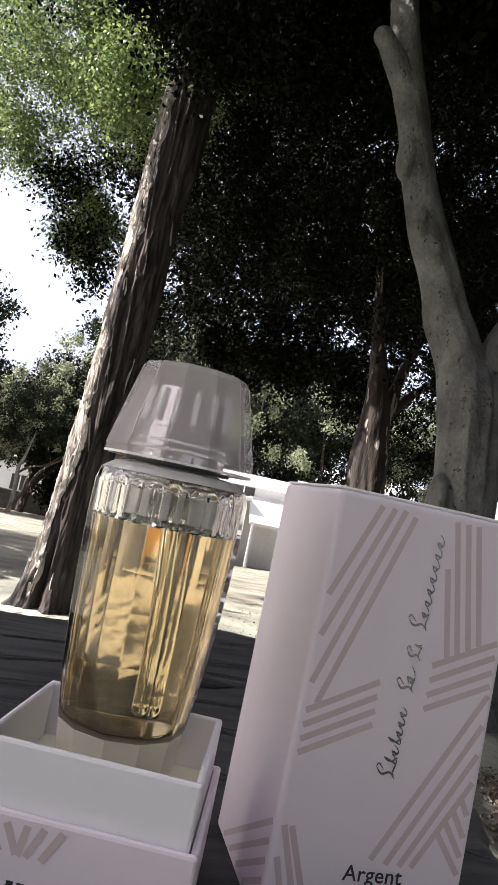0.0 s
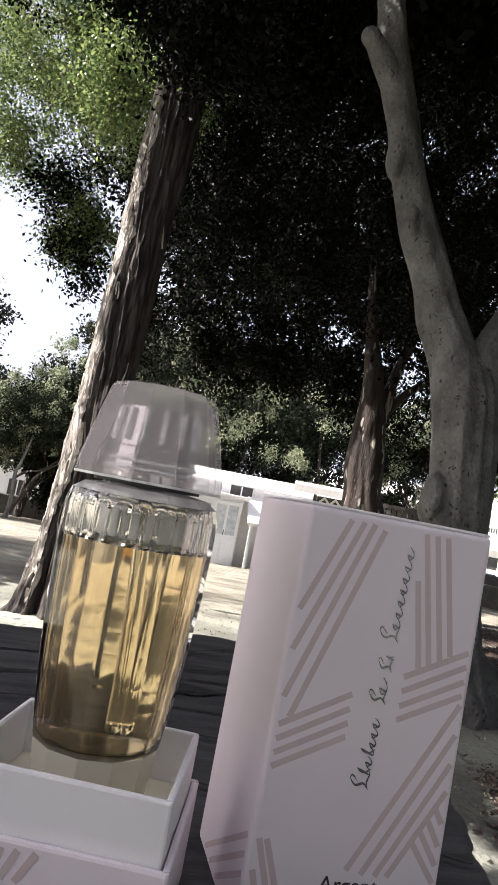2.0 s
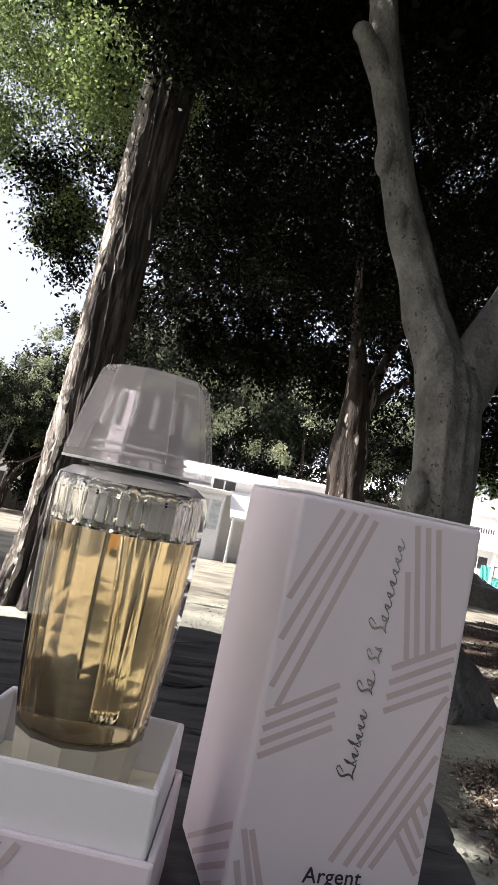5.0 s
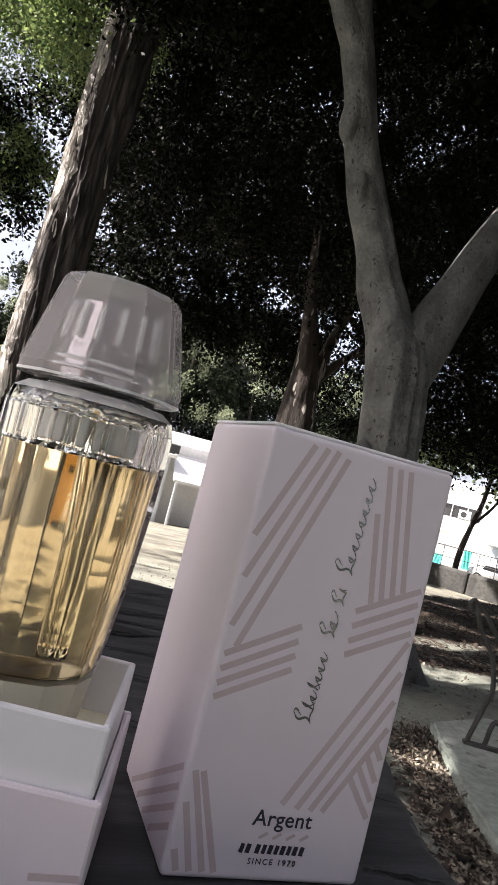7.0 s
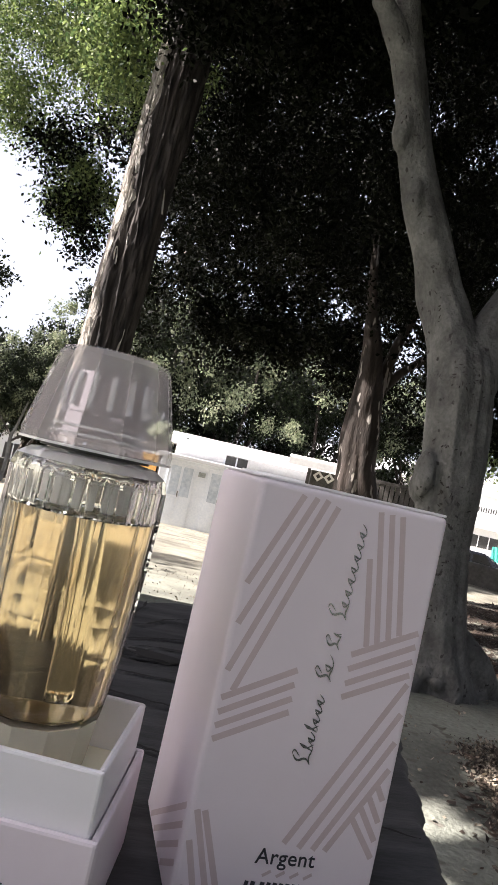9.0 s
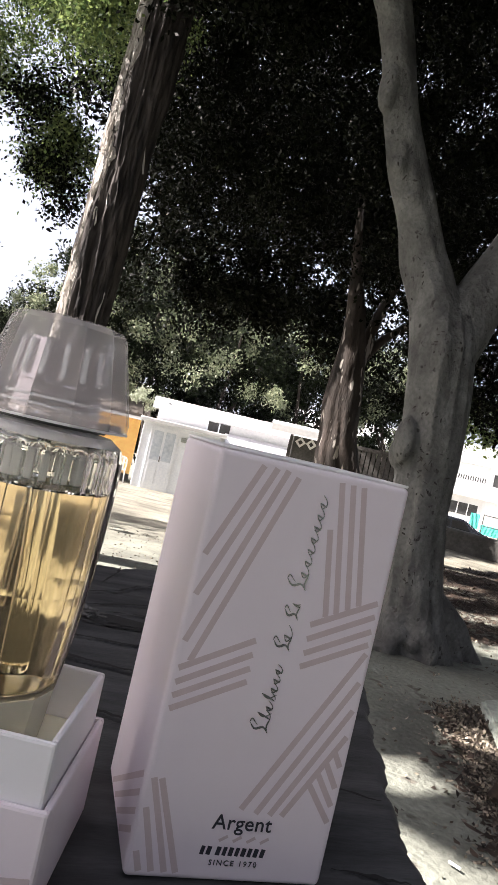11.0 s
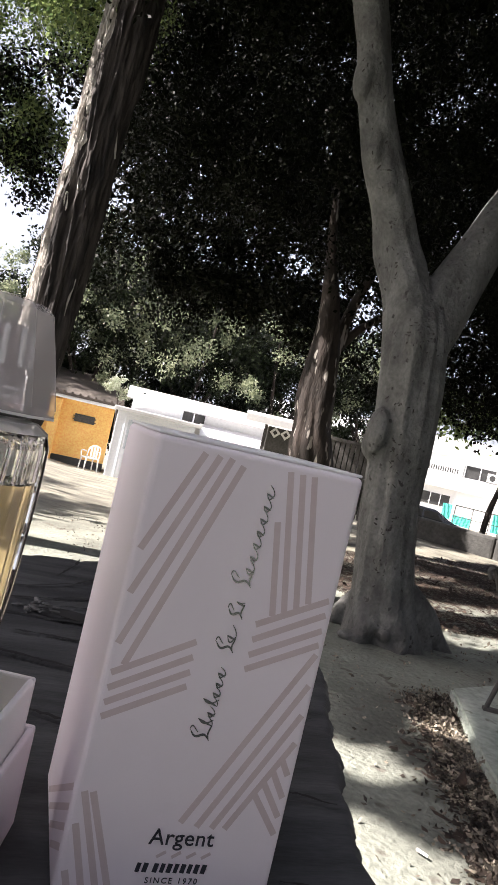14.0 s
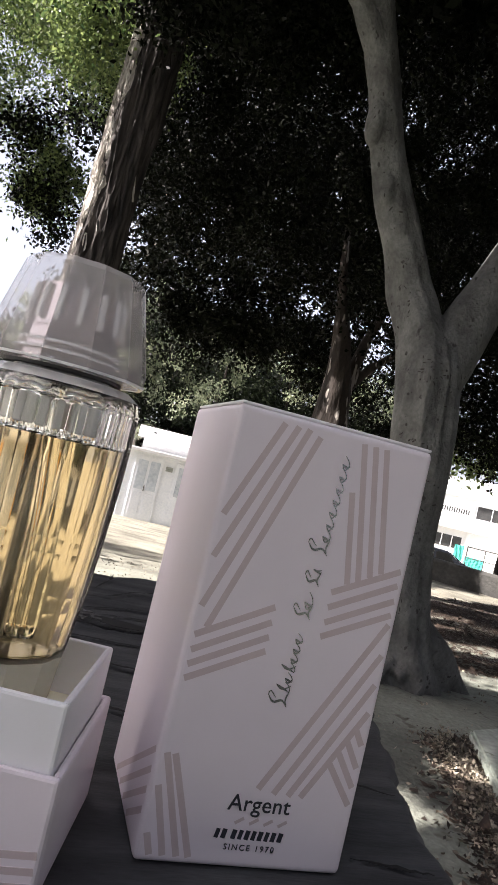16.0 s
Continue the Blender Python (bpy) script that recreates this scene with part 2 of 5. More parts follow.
def tube(points, radii, sides=12, wobble=0.0, ridges=0.0, seed=0.0, steps=6, bm=None, flare=0.0):
    """A swept limb through points, with tapering, lumps and, for shaggy bark, long ridges."""
    bm = bm or bmesh.new()
    pts, rads = [], []
    p = [Vector(q) for q in points]
    for i in range(len(p) - 1):
        a, b, c, d = p[max(i - 1, 0)], p[i], p[i + 1], p[min(i + 2, len(p) - 1)]
        for s in range(steps):
            u = s / steps
            pts.append(0.5 * ((2 * b) + (c - a) * u + (2 * a - 5 * b + 4 * c - d) * u * u + (3 * b - a - 3 * c + d) * u ** 3))
            rads.append(radii[i] * (1 - u) + radii[i + 1] * u)
    pts.append(p[-1])
    rads.append(radii[-1])
    rings = []
    total = max(len(pts) - 1, 1)
    for i, (q, r) in enumerate(zip(pts, rads)):
        way = (pts[min(i + 1, total)] - pts[max(i - 1, 0)]).normalized()
        side = way.cross(Vector((0.13, 1, 0.05))).normalized()
        up = side.cross(way)
        ring = []
        for k in range(sides):
            a = 2 * math.pi * k / sides
            out = side * math.cos(a) + up * math.sin(a)
            rr = r * (1 + wobble * noise.noise((q * 2.2 + out * 0.8) + Vector((seed, 0, 0))))
            if ridges:
                rr += r * ridges * noise.noise(Vector((math.cos(a) * 3.4 + seed, math.sin(a) * 3.4, q.z * 0.9)))
                rr += r * ridges * 0.7 * noise.noise(Vector((math.cos(a) * 9 + seed, math.sin(a) * 9, q.z * 2.6)))
            if flare and i < total * 0.3:
                f = 1 - i / (total * 0.3)
                rr += r * flare * f * f * (0.5 + 0.9 * max(0, math.cos(a * 5 + seed + 0.8 * math.sin(a * 2))))
            ring.append(bm.verts.new(q + out * rr))
        rings.append(ring)
    for a, b in zip(rings, rings[1:]):
        for k in range(sides):
            bm.faces.new((a[k], a[(k + 1) % sides], b[(k + 1) % sides], b[k]))
    bm.faces.new(rings[0][::-1])
    bm.faces.new(rings[-1])
    return bm


def grown(ob, voxel=0.016, rounds=4):
    """Melts the overlapping limbs of one mesh into a single skin."""
    m = ob.modifiers.new("skin", "REMESH")
    m.mode, m.voxel_size, m.use_smooth_shade = "VOXEL", voxel, True
    s = ob.modifiers.new("even", "SMOOTH")
    s.factor, s.iterations = 0.5, rounds
    return ob


def lump(bm, at, size):
    bmesh.ops.create_icosphere(bm, subdivisions=3, radius=1, matrix=Matrix.Translation(at) @ Matrix.Diagonal((*size, 1)))


def quads(name, verts, material, parent=None, label=""):
    """A mesh of separate four-cornered blades from an array (n, 4, 3)."""
    n = len(verts)
    me = bpy.data.meshes.new(name)
    me.vertices.add(4 * n)
    me.vertices.foreach_set("co", np.asarray(verts, np.float32).ravel())
    me.loops.add(4 * n)
    me.loops.foreach_set("vertex_index", np.arange(4 * n, dtype=np.int32))
    me.polygons.add(n)
    me.polygons.foreach_set("loop_start", np.arange(0, 4 * n, 4, dtype=np.int32))
    me.polygons.foreach_set("loop_total", np.full(n, 4, np.int32))
    me.update(calc_edges=True)
    return finish(name, me, material, parent, label)


def blades(rng, centres, size, flat=0.0):
    """One folded leaf at each centre."""
    n = len(centres)
    way = rng.normal(size=(n, 3))
    way[:, 2] = way[:, 2] * (1 - flat) - (0.35 if flat < 0.5 else 0)
    way /= np.linalg.norm(way, axis=1)[:, None]
    side = np.cross(way, rng.normal(size=(n, 3)) * (1, 1, 1) + (0, 0, 2.5 * flat))
    if flat:
        side[:, 2] *= 1 - flat
    side /= np.linalg.norm(side, axis=1)[:, None]
    up = np.cross(way, side)
    long = (size * rng.uniform(0.65, 1.3, n))[:, None]
    wide = long * rng.uniform(0.22, 0.32, n)[:, None]
    fold = long * rng.uniform(0.02, 0.14, n)[:, None]
    mid = centres + way * long * 0.45
    return np.stack([centres, mid + side * wide + up * fold, centres + way * long, mid - side * wide + up * fold], 1)


def crown_points(rng, blobs, count, clump, per=70):
    """Leaf places in clumps inside ellipsoids (x, y, z, rx, ry, rz, share)."""
    total = sum(b[6] for b in blobs)
    out = []
    for x, y, z, rx, ry, rz, share in blobs:
        m = int(count * share / total)
        k = max(m // per, 4)
        d = rng.normal(size=(k, 3))
        d /= np.linalg.norm(d, axis=1)[:, None]
        c = d * (rng.uniform(0.05, 1, k) ** 0.45)[:, None] * (rx, ry, rz) + (x, y, z)
        pick = rng.integers(0, k, m)
        out.append(c[pick] + rng.normal(size=(m, 3)) * clump * rng.uniform(0.5, 1.2, k)[pick][:, None])
    return np.concatenate(out)


def sun_gaps(p, o):
    """Leaf places without those that would shade the long light strips on the earth beyond the forked tree."""
    h = p + np.array(o)
    gx, gy = h[:, 0] + 1.014 * (h[:, 2] + 0.1), h[:, 1] - 0.145 * (h[:, 2] + 0.1)
    rough = 0.5 * np.sin(gx * 7.1 + gy * 3.0) + 0.3 * np.sin(gx * 17.3 - gy * 9.0)
    cut = np.zeros(len(h), bool)
    for x0, x1, y0, slope, half in ((5.0, 9.4, 8.75, 0.55, 0.62), (2.5, 4.5, 4.48, 0.27, 0.16), (3.8, 4.9, 6.15, 0.50, 0.15), (3.3, 4.2, 5.35, 0.55, 0.10), (4.0, 7.6, 8.30, -0.23, 0.11)):
        taper = half * np.clip(np.minimum(gx - x0, x1 - gx) / 0.5, 0, 1)
        cut |= np.abs(gy - y0 - slope * (gx - x0)) < taper * (1 + 0.35 * rough)
    return p[~cut]


def polar(az, far, z=0.0):
    """A place by its bearing to the right of straight ahead and its distance from the stump."""
    return (far * math.sin(radians(az)), 0.07 + far * math.cos(radians(az)), z)


def ribbon(points, widths, y=-0.0002):
    """A flat printed band of changing width along points (x, z) of a card front."""
    bm = bmesh.new()
    rows = []
    for i, (x, z) in enumerate(points):
        (x0, z0), (x1, z1) = points[max(i - 1, 0)], points[min(i + 1, len(points) - 1)]
        d = math.hypot(x1 - x0, z1 - z0) or 1.0
        nx, nz = -(z1 - z0) / d * widths[i] / 2, (x1 - x0) / d * widths[i] / 2
        rows.append([bm.verts.new((x + s * nx, yy, z + s * nz)) for s in (-1, 1) for yy in (y, y + 0.00012)])
    for a, b in zip(rows, rows[1:]):
        for i, j in ((0, 2), (2, 3), (3, 1), (1, 0)):
            bm.faces.new((a[i], a[j], b[j], b[i]))
    return bm


def smooth01(v):
    v = min(max(v, 0), 1)
    return v * v * (3 - 2 * v)


def ground_z(x, y):
    """The lawn falls away gently ahead, more on the side of the white house."""
    az = math.degrees(math.atan2(x, max(y, 0.01)))
    k = 0.061 + 0.011 * smooth01((az + 2) / 7) - 0.047 * smooth01((az - 12) / 20)
    d = math.hypot(x, y)
    return -k * max(0.0, min(d, 60) - 4.5) * smooth01((y + 2) / 6) - 0.056 * min(max(d - 15.5, 0), 22) * smooth01((az - 24) / 6) if y > -2 else 0.0


# ---- ground ----
def build_ground():
    bm = bmesh.new()
    radii = [0.0] + [0.4 * 1.055 ** k for k in range(165)]
    seg = 220
    centre = bm.verts.new((0, 0, 0))
    prev = None
    for r in radii[1:]:
        ring = []
        for k in range(seg):
            a = 2 * math.pi * k / seg
            x, y = r * math.sin(a), r * math.cos(a)
            z = ground_z(x, y)
            if 0.8 < r < 60:
                z += 0.018 * noise.noise(Vector((x * 1.3, y * 1.3, 0))) + 0.007 * noise.noise(Vector((x * 5, y * 5, 3)))
            ring.append(bm.verts.new((x, y, z)))
        for k in range(seg):
            n = (k + 1) % seg
            if prev:
                bm.faces.new((prev[k], ring[k], ring[n], prev[n]))
            else:
                bm.faces.new((centre, ring[k], ring[n]))
        prev = ring
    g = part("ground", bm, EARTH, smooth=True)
    return tagged(g, "dry sandy earth of a shaded park with sunlit patches", "ground", kind="structure")


build_ground()

# concrete slab beside the stump, on which the bench stands
SLAB = [(1.40, 1.30), (1.49, 1.66), (1.60, 1.95), (1.93, 2.62), (2.35, 2.78), (5.2, 2.2), (4.4, -0.6), (1.1, 0.3)]


def build_slab():
    bm = bmesh.new()
    top = [bm.verts.new((x, y, 0.052)) for x, y in SLAB]
    face = bm.faces.new(top)
    ext = bmesh.ops.extrude_face_region(bm, geom=[face])
    for v in ext["geom"]:
        if isinstance(v, bmesh.types.BMVert):
            v.co.z = -0.06
    bmesh.ops.bevel(bm, geom=[e for e in bm.edges if all(v.co.z > 0 for v in e.verts)], offset=0.012, segments=2, affect="EDGES")
    return tagged(part("pavement", bm, CONCRETE), "pale greenish concrete slab with a worn edge", "pavement", kind="structure")


build_slab()


# ---- the stump ----
OUTLINE = [(0.120, 0.20), (0.131, 0.285), (0.141, 0.335), (0.150, 0.365), (0.160, 0.397), (0.172, 0.417), (0.180, 0.453), (0.197, 0.497), (0.224, 0.568), (0.235, 0.65), (0.215, 0.75),
           (0.150, 0.825), (0.075, 0.842), (0.043, 0.826), (0.0, 0.822), (-0.055, 0.785), (-0.095, 0.767), (-0.150, 0.761), (-0.26, 0.73), (-0.36, 0.64), (-0.42, 0.48), (-0.41, 0.30),
           (-0.36, 0.23), (-0.22, 0.19), (-0.02, 0.18), (0.08, 0.18)]
CRACKS = [[(-0.30, 0.655), (-0.12, 0.662), (-0.014, 0.685), (0.031, 0.716), (0.050, 0.742), (0.097, 0.772), (0.14, 0.79)], [(-0.05, 0.64), (-0.001, 0.653), (0.041, 0.672), (0.08, 0.682), (0.15, 0.69)],
          [(0.013, 0.637), (0.036, 0.641), (0.11, 0.635)], [(-0.365, 0.56), (-0.128, 0.600), (-0.083, 0.612), (0.032, 0.599), (0.066, 0.612), (0.19, 0.60)],
          [(-0.02, 0.567), (-0.008, 0.566), (0.024, 0.561), (0.07, 0.556), (0.19, 0.54)], [(-0.36, 0.53), (-0.121, 0.546), (-0.087, 0.550), (-0.009, 0.519), (0.018, 0.510), (0.06, 0.50), (0.17, 0.47)],
          [(0.012, 0.730), (0.034, 0.790), (0.039, 0.820)], [(-0.115, 0.503), (-0.06, 0.49), (-0.008, 0.444), (0.03, 0.425)], [(0.06, 0.41), (0.11, 0.384), (0.143, 0.370)],
          [(-0.40, 0.41), (-0.20, 0.44), (-0.13, 0.46)], [(0.09, 0.312), (0.125, 0.305)], [(-0.25, 0.20), (-0.05, 0.23), (0.08, 0.21)]]


def build_stump():
    stump = thing("tree_stump", (0, 0.45, 0), 0, "weathered dark grey tree stump with cracked flat top", "stump")
    c = np.array([-0.08, 0.45])
    out = np.array(OUTLINE) - c
    ang = np.arctan2(out[:, 1], out[:, 0])
    rad = np.hypot(out[:, 0], out[:, 1])
    order = np.argsort(ang)
    ang, rad = ang[order], rad[order]
    seg, rings = 540, 120
    a = np.linspace(-math.pi, math.pi, seg, endpoint=False)
    ext_a = np.concatenate([ang - 2 * math.pi, ang, ang + 2 * math.pi])
    r = np.interp(a, ext_a, np.tile(rad, 3))
    chip = np.array([0.004 * noise.noise(Vector((math.cos(t) * 9, math.sin(t) * 9, 1))) + 0.0025 * noise.noise(Vector((math.cos(t) * 40, math.sin(t) * 40, 5))) for t in a])
    r = r + chip
    s = np.linspace(0, 1, rings + 1)[1:]
    x = c[0] + s[:, None] * r[None] * np.cos(a)[None]
    y = c[1] + s[:, None] * r[None] * np.sin(a)[None]
    z = np.zeros_like(x)
    bend = 0.0016 * np.sin(x * 47) + 0.0009 * np.sin(x * 190 + y * 40)
    for line in CRACKS:
        for (x0, y0), (x1, y1) in zip(line, line[1:]):
            dx, dy = x1 - x0, y1 - y0
            u = np.clip(((x - x0) * dx + (y + bend * 0.5 - y0) * dy) / (dx * dx + dy * dy), 0, 1)
            d = np.hypot(x - x0 - u * dx, y + bend * 0.5 - y0 - u * dy)
            w = 0.0010 + 0.0005 * np.sin(x * 90 + y0 * 50)
            z = np.minimum(z, -0.002 * np.exp(-(d / w) ** 2))
    gouge = np.exp(-(((x - 0.010) / 0.018) ** 2 + ((y - 0.625 + (x - 0.01) * 0.5) / 0.014) ** 2))
    z -= 0.020 * gouge * (0.8 + 0.2 * np.sin(x * 310 + 90 * y) + 0.12 * np.sin(y * 470 - x * 160))
    z += 0.00025 * np.sin(y * 430 + 2.5 * np.sin(x * 17)) * np.sin(y * 91 + x * 9) + 0.0012 * np.sin(x * 11 + y * 23)
    z -= 0.006 * np.clip((s[:, None] - 0.975) / 0.025, 0, 1) ** 2
    co = np.stack([x, y - 0.45, z + 0.748], -1).reshape(-1, 3).tolist()
    co.append((c[0], 0, 0.748))
    faces = []
    for i in range(rings - 1):
        for k in range(seg):
            n = (k + 1) % seg
            faces.append((i * seg + k, (i + 1) * seg + k, (i + 1) * seg + n, i * seg + n))
    faces += [(len(co) - 1, k, (k + 1) % seg) for k in range(seg)]
    me = bpy.data.meshes.new("top")
    me.from_pydata(co, [], faces)
    finish("cut_top", me, WOOD, stump, "dark grey cut wood with long cracks", True)
    # cracks with ragged lips as flat ribbons that paint their inner shade, and splinters round the gouge
    rng = random.Random(6)
    for line in CRACKS:
        pts, wid = [], []
        total = len(line) - 1
        for j in range(total * 14 + 1):
            k, u = min(j // 14, total - 1), (j - 14 * min(j // 14, total - 1)) / 14
            (x0, y0), (x1, y1) = line[k], line[k + 1]
            pts.append((x0 + (x1 - x0) * u + rng.uniform(-0.0006, 0.0006), -(y0 + (y1 - y0) * u - 0.45 + rng.uniform(-0.0009, 0.0009))))
            ends = min(j, total * 14 - j) / 6
            wid.append(max(0.0002, (0.0022 + 0.0014 * math.sin(j * 0.37 + x0 * 40) * math.sin(j * 0.11)) * min(1, ends) + rng.uniform(-0.0003, 0.0004)))
        bm = ribbon(pts, wid, 0.0)
        bmesh.ops.transform(bm, matrix=Matrix.Translation((0, 0, 0.7498)) @ Matrix.Rotation(radians(90), 4, "X"), verts=bm.verts)
        part("crack", bm, CRACK, stump)
    # flat near-black patch painted for the shade in the gouge
    bm = ribbon([(-0.012, -0.186), (-0.004, -0.182), (0.006, -0.176), (0.016, -0.170), (0.026, -0.165), (0.036, -0.163), (0.046, -0.160), (0.056, -0.160)], [0.002, 0.008, 0.012, 0.019, 0.021, 0.017, 0.014, 0.002], 0.0)
    bmesh.ops.transform(bm, matrix=Matrix.Translation((0, 0, 0.7499)) @ Matrix.Rotation(radians(90), 4, "X"), verts=bm.verts)
    part("gouge", bm, CRACK, stump, "gouge with its dark hollow painted flat")
    for k in range(26):
        at = Vector((0.004 + rng.gauss(-0.006, 0.009), 0.178 + rng.gauss(0.0, 0.008), 0.7498))
        bm = bmesh.new()
        bmesh.ops.create_icosphere(bm, subdivisions=1, radius=rng.uniform(0.0014, 0.0042), matrix=Matrix.Translation(at) @ Matrix.Rotation(rng.uniform(0, 3), 4, "Z") @ Matrix.Diagonal((1.8, 0.7, 0.4, 1)))
        part("splinter", bm, SPLINTER, stump)
    # the side, down to the ground
    bm = bmesh.new()
    prev = None
    for j in range(15):
        h = 0.742 * (1 - j / 14) - 0.03 * (j == 14)
        ring = []
        for k in range(0, seg, 3):
            f = 0.997 + 0.02 * j / 14 + 0.035 * noise.noise(Vector((math.cos(a[k]) * 5, math.sin(a[k]) * 5, h * 2.0))) * (j > 0) + 0.10 * (j / 14) ** 4
            ring.append(bm.verts.new((c[0] + f * r[k] * math.cos(a[k]), c[1] - 0.45 + f * r[k] * math.sin(a[k]), h)))
        if prev:
            for k in range(len(ring)):
                n = (k + 1) % len(ring)
                bm.faces.new((prev[k], prev[n], ring[n], ring[k]))
        prev = ring
    part("side", bm, WOOD_SIDE, stump, "rough dark stump side", True)


build_stump()


# ---- the packaging ----
TABLE_Z = 0.7495
BOX_W, BOX_D, BOX_H = 0.080, 0.077, 0.165


def stripe(a, b, width, y=-0.0002):
    """A flat printed bar on a card front, from a to b in the plane of the front."""
    bm = bmesh.new()
    a, b = Vector((a[0], 0, a[1])), Vector((b[0], 0, b[1]))
    side = (b - a).normalized().cross(Vector((0, 1, 0))) * width / 2
    front = [bm.verts.new((p.x, y, p.z)) for p in (a - side, b - side, b + side, a + side)]
    back = [bm.verts.new((v.co.x, y + 0.00015, v.co.z)) for v in front]
    bm.faces.new(front)
    bm.faces.new(back[::-1])
    for k in range(4):
        bm.faces.new((front[k], back[k], back[(k + 1) % 4], front[(k + 1) % 4]))
    return bm


def clipped(a, b, x0, x1, z0, z1):
    """The part of a-b inside a rectangle."""
    (ax, az), (bx, bz) = a, b
    t0, t1 = 0.0, 1.0
    for p, q in ((-(bx - ax), ax - x0), (bx - ax, x1 - ax), (-(bz - az), az - z0), (bz - az, z1 - az)):
        if abs(p) < 1e-9:
            continue
        if p < 0:
            t0 = max(t0, q / p)
        else:
            t1 = min(t1, q / p)
    return (ax + t0 * (bx - ax), az + t0 * (bz - az)), (ax + t1 * (bx - ax), az + t1 * (bz - az))


def lettering(text, size, spacing=1.0, shear=0.0, bold=0.006):
    curve = bpy.data.curves.new("lettering", "FONT")
    curve.body, curve.size, curve.extrude, curve.space_character, curve.shear = text, size, 0.00008, spacing, shear
    curve.align_x, curve.align_y, curve.resolution_u, curve.offset = "CENTER", "BOTTOM_BASELINE", 4, size * bold
    tmp = bpy.data.objects.new("lettering", curve)
    me = bpy.data.meshes.new_from_object(tmp)
    bpy.data.objects.remove(tmp)
    me.transform(pose(0, 0, 0, 90))
    return me


def build_box():
    box = thing("perfume_carton", (0, 0.30, TABLE_Z), 0, "tall white perfume carton with grey stripe groups, standing on the stump", "box")
    bm = block((0, 0, 0), (BOX_W, BOX_D, BOX_H - 0.0008), 0.0024, 4)
    part("body", bm, CARD, box)
    # folded lid panel, slightly lifted, with the fold line below it
    bm = block((0.0006, 0.0012, BOX_H - 0.0008), (BOX_W - 0.0006, BOX_D - 0.0006, BOX_H + 0.0003), 0.0003, 1)
    part("top_flap", bm, CARD_IN, box)
    wide = 0.0024
    groups = [
        [((0.0195, 0.1645), (-0.010, 0.092)), ((0.0248, 0.1645), (-0.0048, 0.0885)), ((0.0292, 0.1645), (0.0008, 0.0845)), ((0.0325, 0.1590), (0.0066, 0.0835))],
        [((0.0004, 0.0790), (0.0303, 0.0948)), ((0.0004, 0.0736), (0.0303, 0.0892)), ((0.0004, 0.0685), (0.0305, 0.0838)), ((0.0004, 0.0635), (0.0304, 0.0786))],
        [((0.0498, 0.1420), (0.0561, 0.1080)), ((0.0497, 0.1645), (0.0603, 0.1098)), ((0.0545, 0.1645), (0.0647, 0.1120)), ((0.0592, 0.1645), (0.0690, 0.1143))],
        [((0.0506, 0.1040), (0.0797, 0.1180)), ((0.0506, 0.0983), (0.0797, 0.1125)), ((0.0506, 0.0926), (0.0797, 0.1065)), ((0.0503, 0.0872), (0.0797, 0.1010))],
        [((0.0770, 0.0960), (0.0399, 0.0293)), ((0.0797, 0.0890), (0.0462, 0.0280)), ((0.0797, 0.0775), (0.0520, 0.0278)), ((0.0797, 0.0665), (0.0570, 0.0278))],
        [((0.0735, 0.0550), (0.0797, 0.0450)), ((0.0708, 0.0505), (0.0797, 0.0365)), ((0.0682, 0.0460), (0.0797, 0.0295)), ((0.0655, 0.0415), (0.0775, 0.0260))],
        [((-0.004, 0.0320), (0.0062, 0.0006)), ((0.0, 0.0370), (0.0110, 0.0006)), ((0.0035, 0.0385), (0.0161, 0.0006)), ((0.0065, 0.0385), (0.0206, 0.0006))],
        [((0.0340 + 0.0056 * k, 0.0164), (0.0372 + 0.0056 * k, 0.0184)) for k in range(4)],
    ]
    for level, g in enumerate(groups):
        for a, b in g:
            a, b = clipped(a, b, 0.0030, BOX_W - 0.0030, 0.0030, BOX_H - 0.0042)
            w = wide if g is not groups[-1] else 0.0012
            part("stripe", stripe(a, b, w, -0.00005 - 0.00001 * level), PRINT, box)
    # the pattern goes on round the corner, down the side
    for k in range(4):
        z = 0.0400 - 0.0072 * k
        bm = stripe((0.0032, z - 0.0019), ((z - 0.0035) / 0.59, 0.0035), wide, -0.00005)
        bmesh.ops.transform(bm, matrix=Matrix(((0, 1, 0, 0), (1, 0, 0, 0), (0, 0, 1, 0), (0, 0, 0, 1))), verts=bm.verts)
        part("stripe", bm, PRINT, box)
    # lines of print: readable words, and bars for the rest
    for text, size, at, spacing, shear in (("Argent", 0.0083, (0.0420, 0.0211), 1.04, 0.0), ("SINCE 1970", 0.0030, (0.0415, 0.0069), 1.35, 0.0)):
        ob = finish("lettering", lettering(text, size, spacing, shear), INK, box, "dark printed word")
        ob.location = (at[0], -0.00022, at[1])
    x = 0.0270
    for k in range(11):
        if k == 2:
            x += 0.0011
        else:
            w = 0.0021 if k in (0, 4, 6, 8) else 0.0024
            part("print_bar", stripe((x + w / 2, 0.0108), (x + w / 2 + 0.0005, 0.0141), w * 0.72), INK, box)
            x += w + 0.0003
    # silver script along the height, drawn as plain running strokes: thick slanted downstrokes, thin joining hairlines
    rng = random.Random(4)
    turns = [i / 11 for i in range(12)]

    def script_stroke(points, width, level):
        part("script_stroke", ribbon([(0.0428 + 0.037 * (z - 0.0598) - x, z) for z, x in points], [0.00022 + width * math.sin(math.pi * u) ** 0.8 for u in turns], -0.00026 - 0.00003 * level), FOIL, box, "thin silver foil stroke")

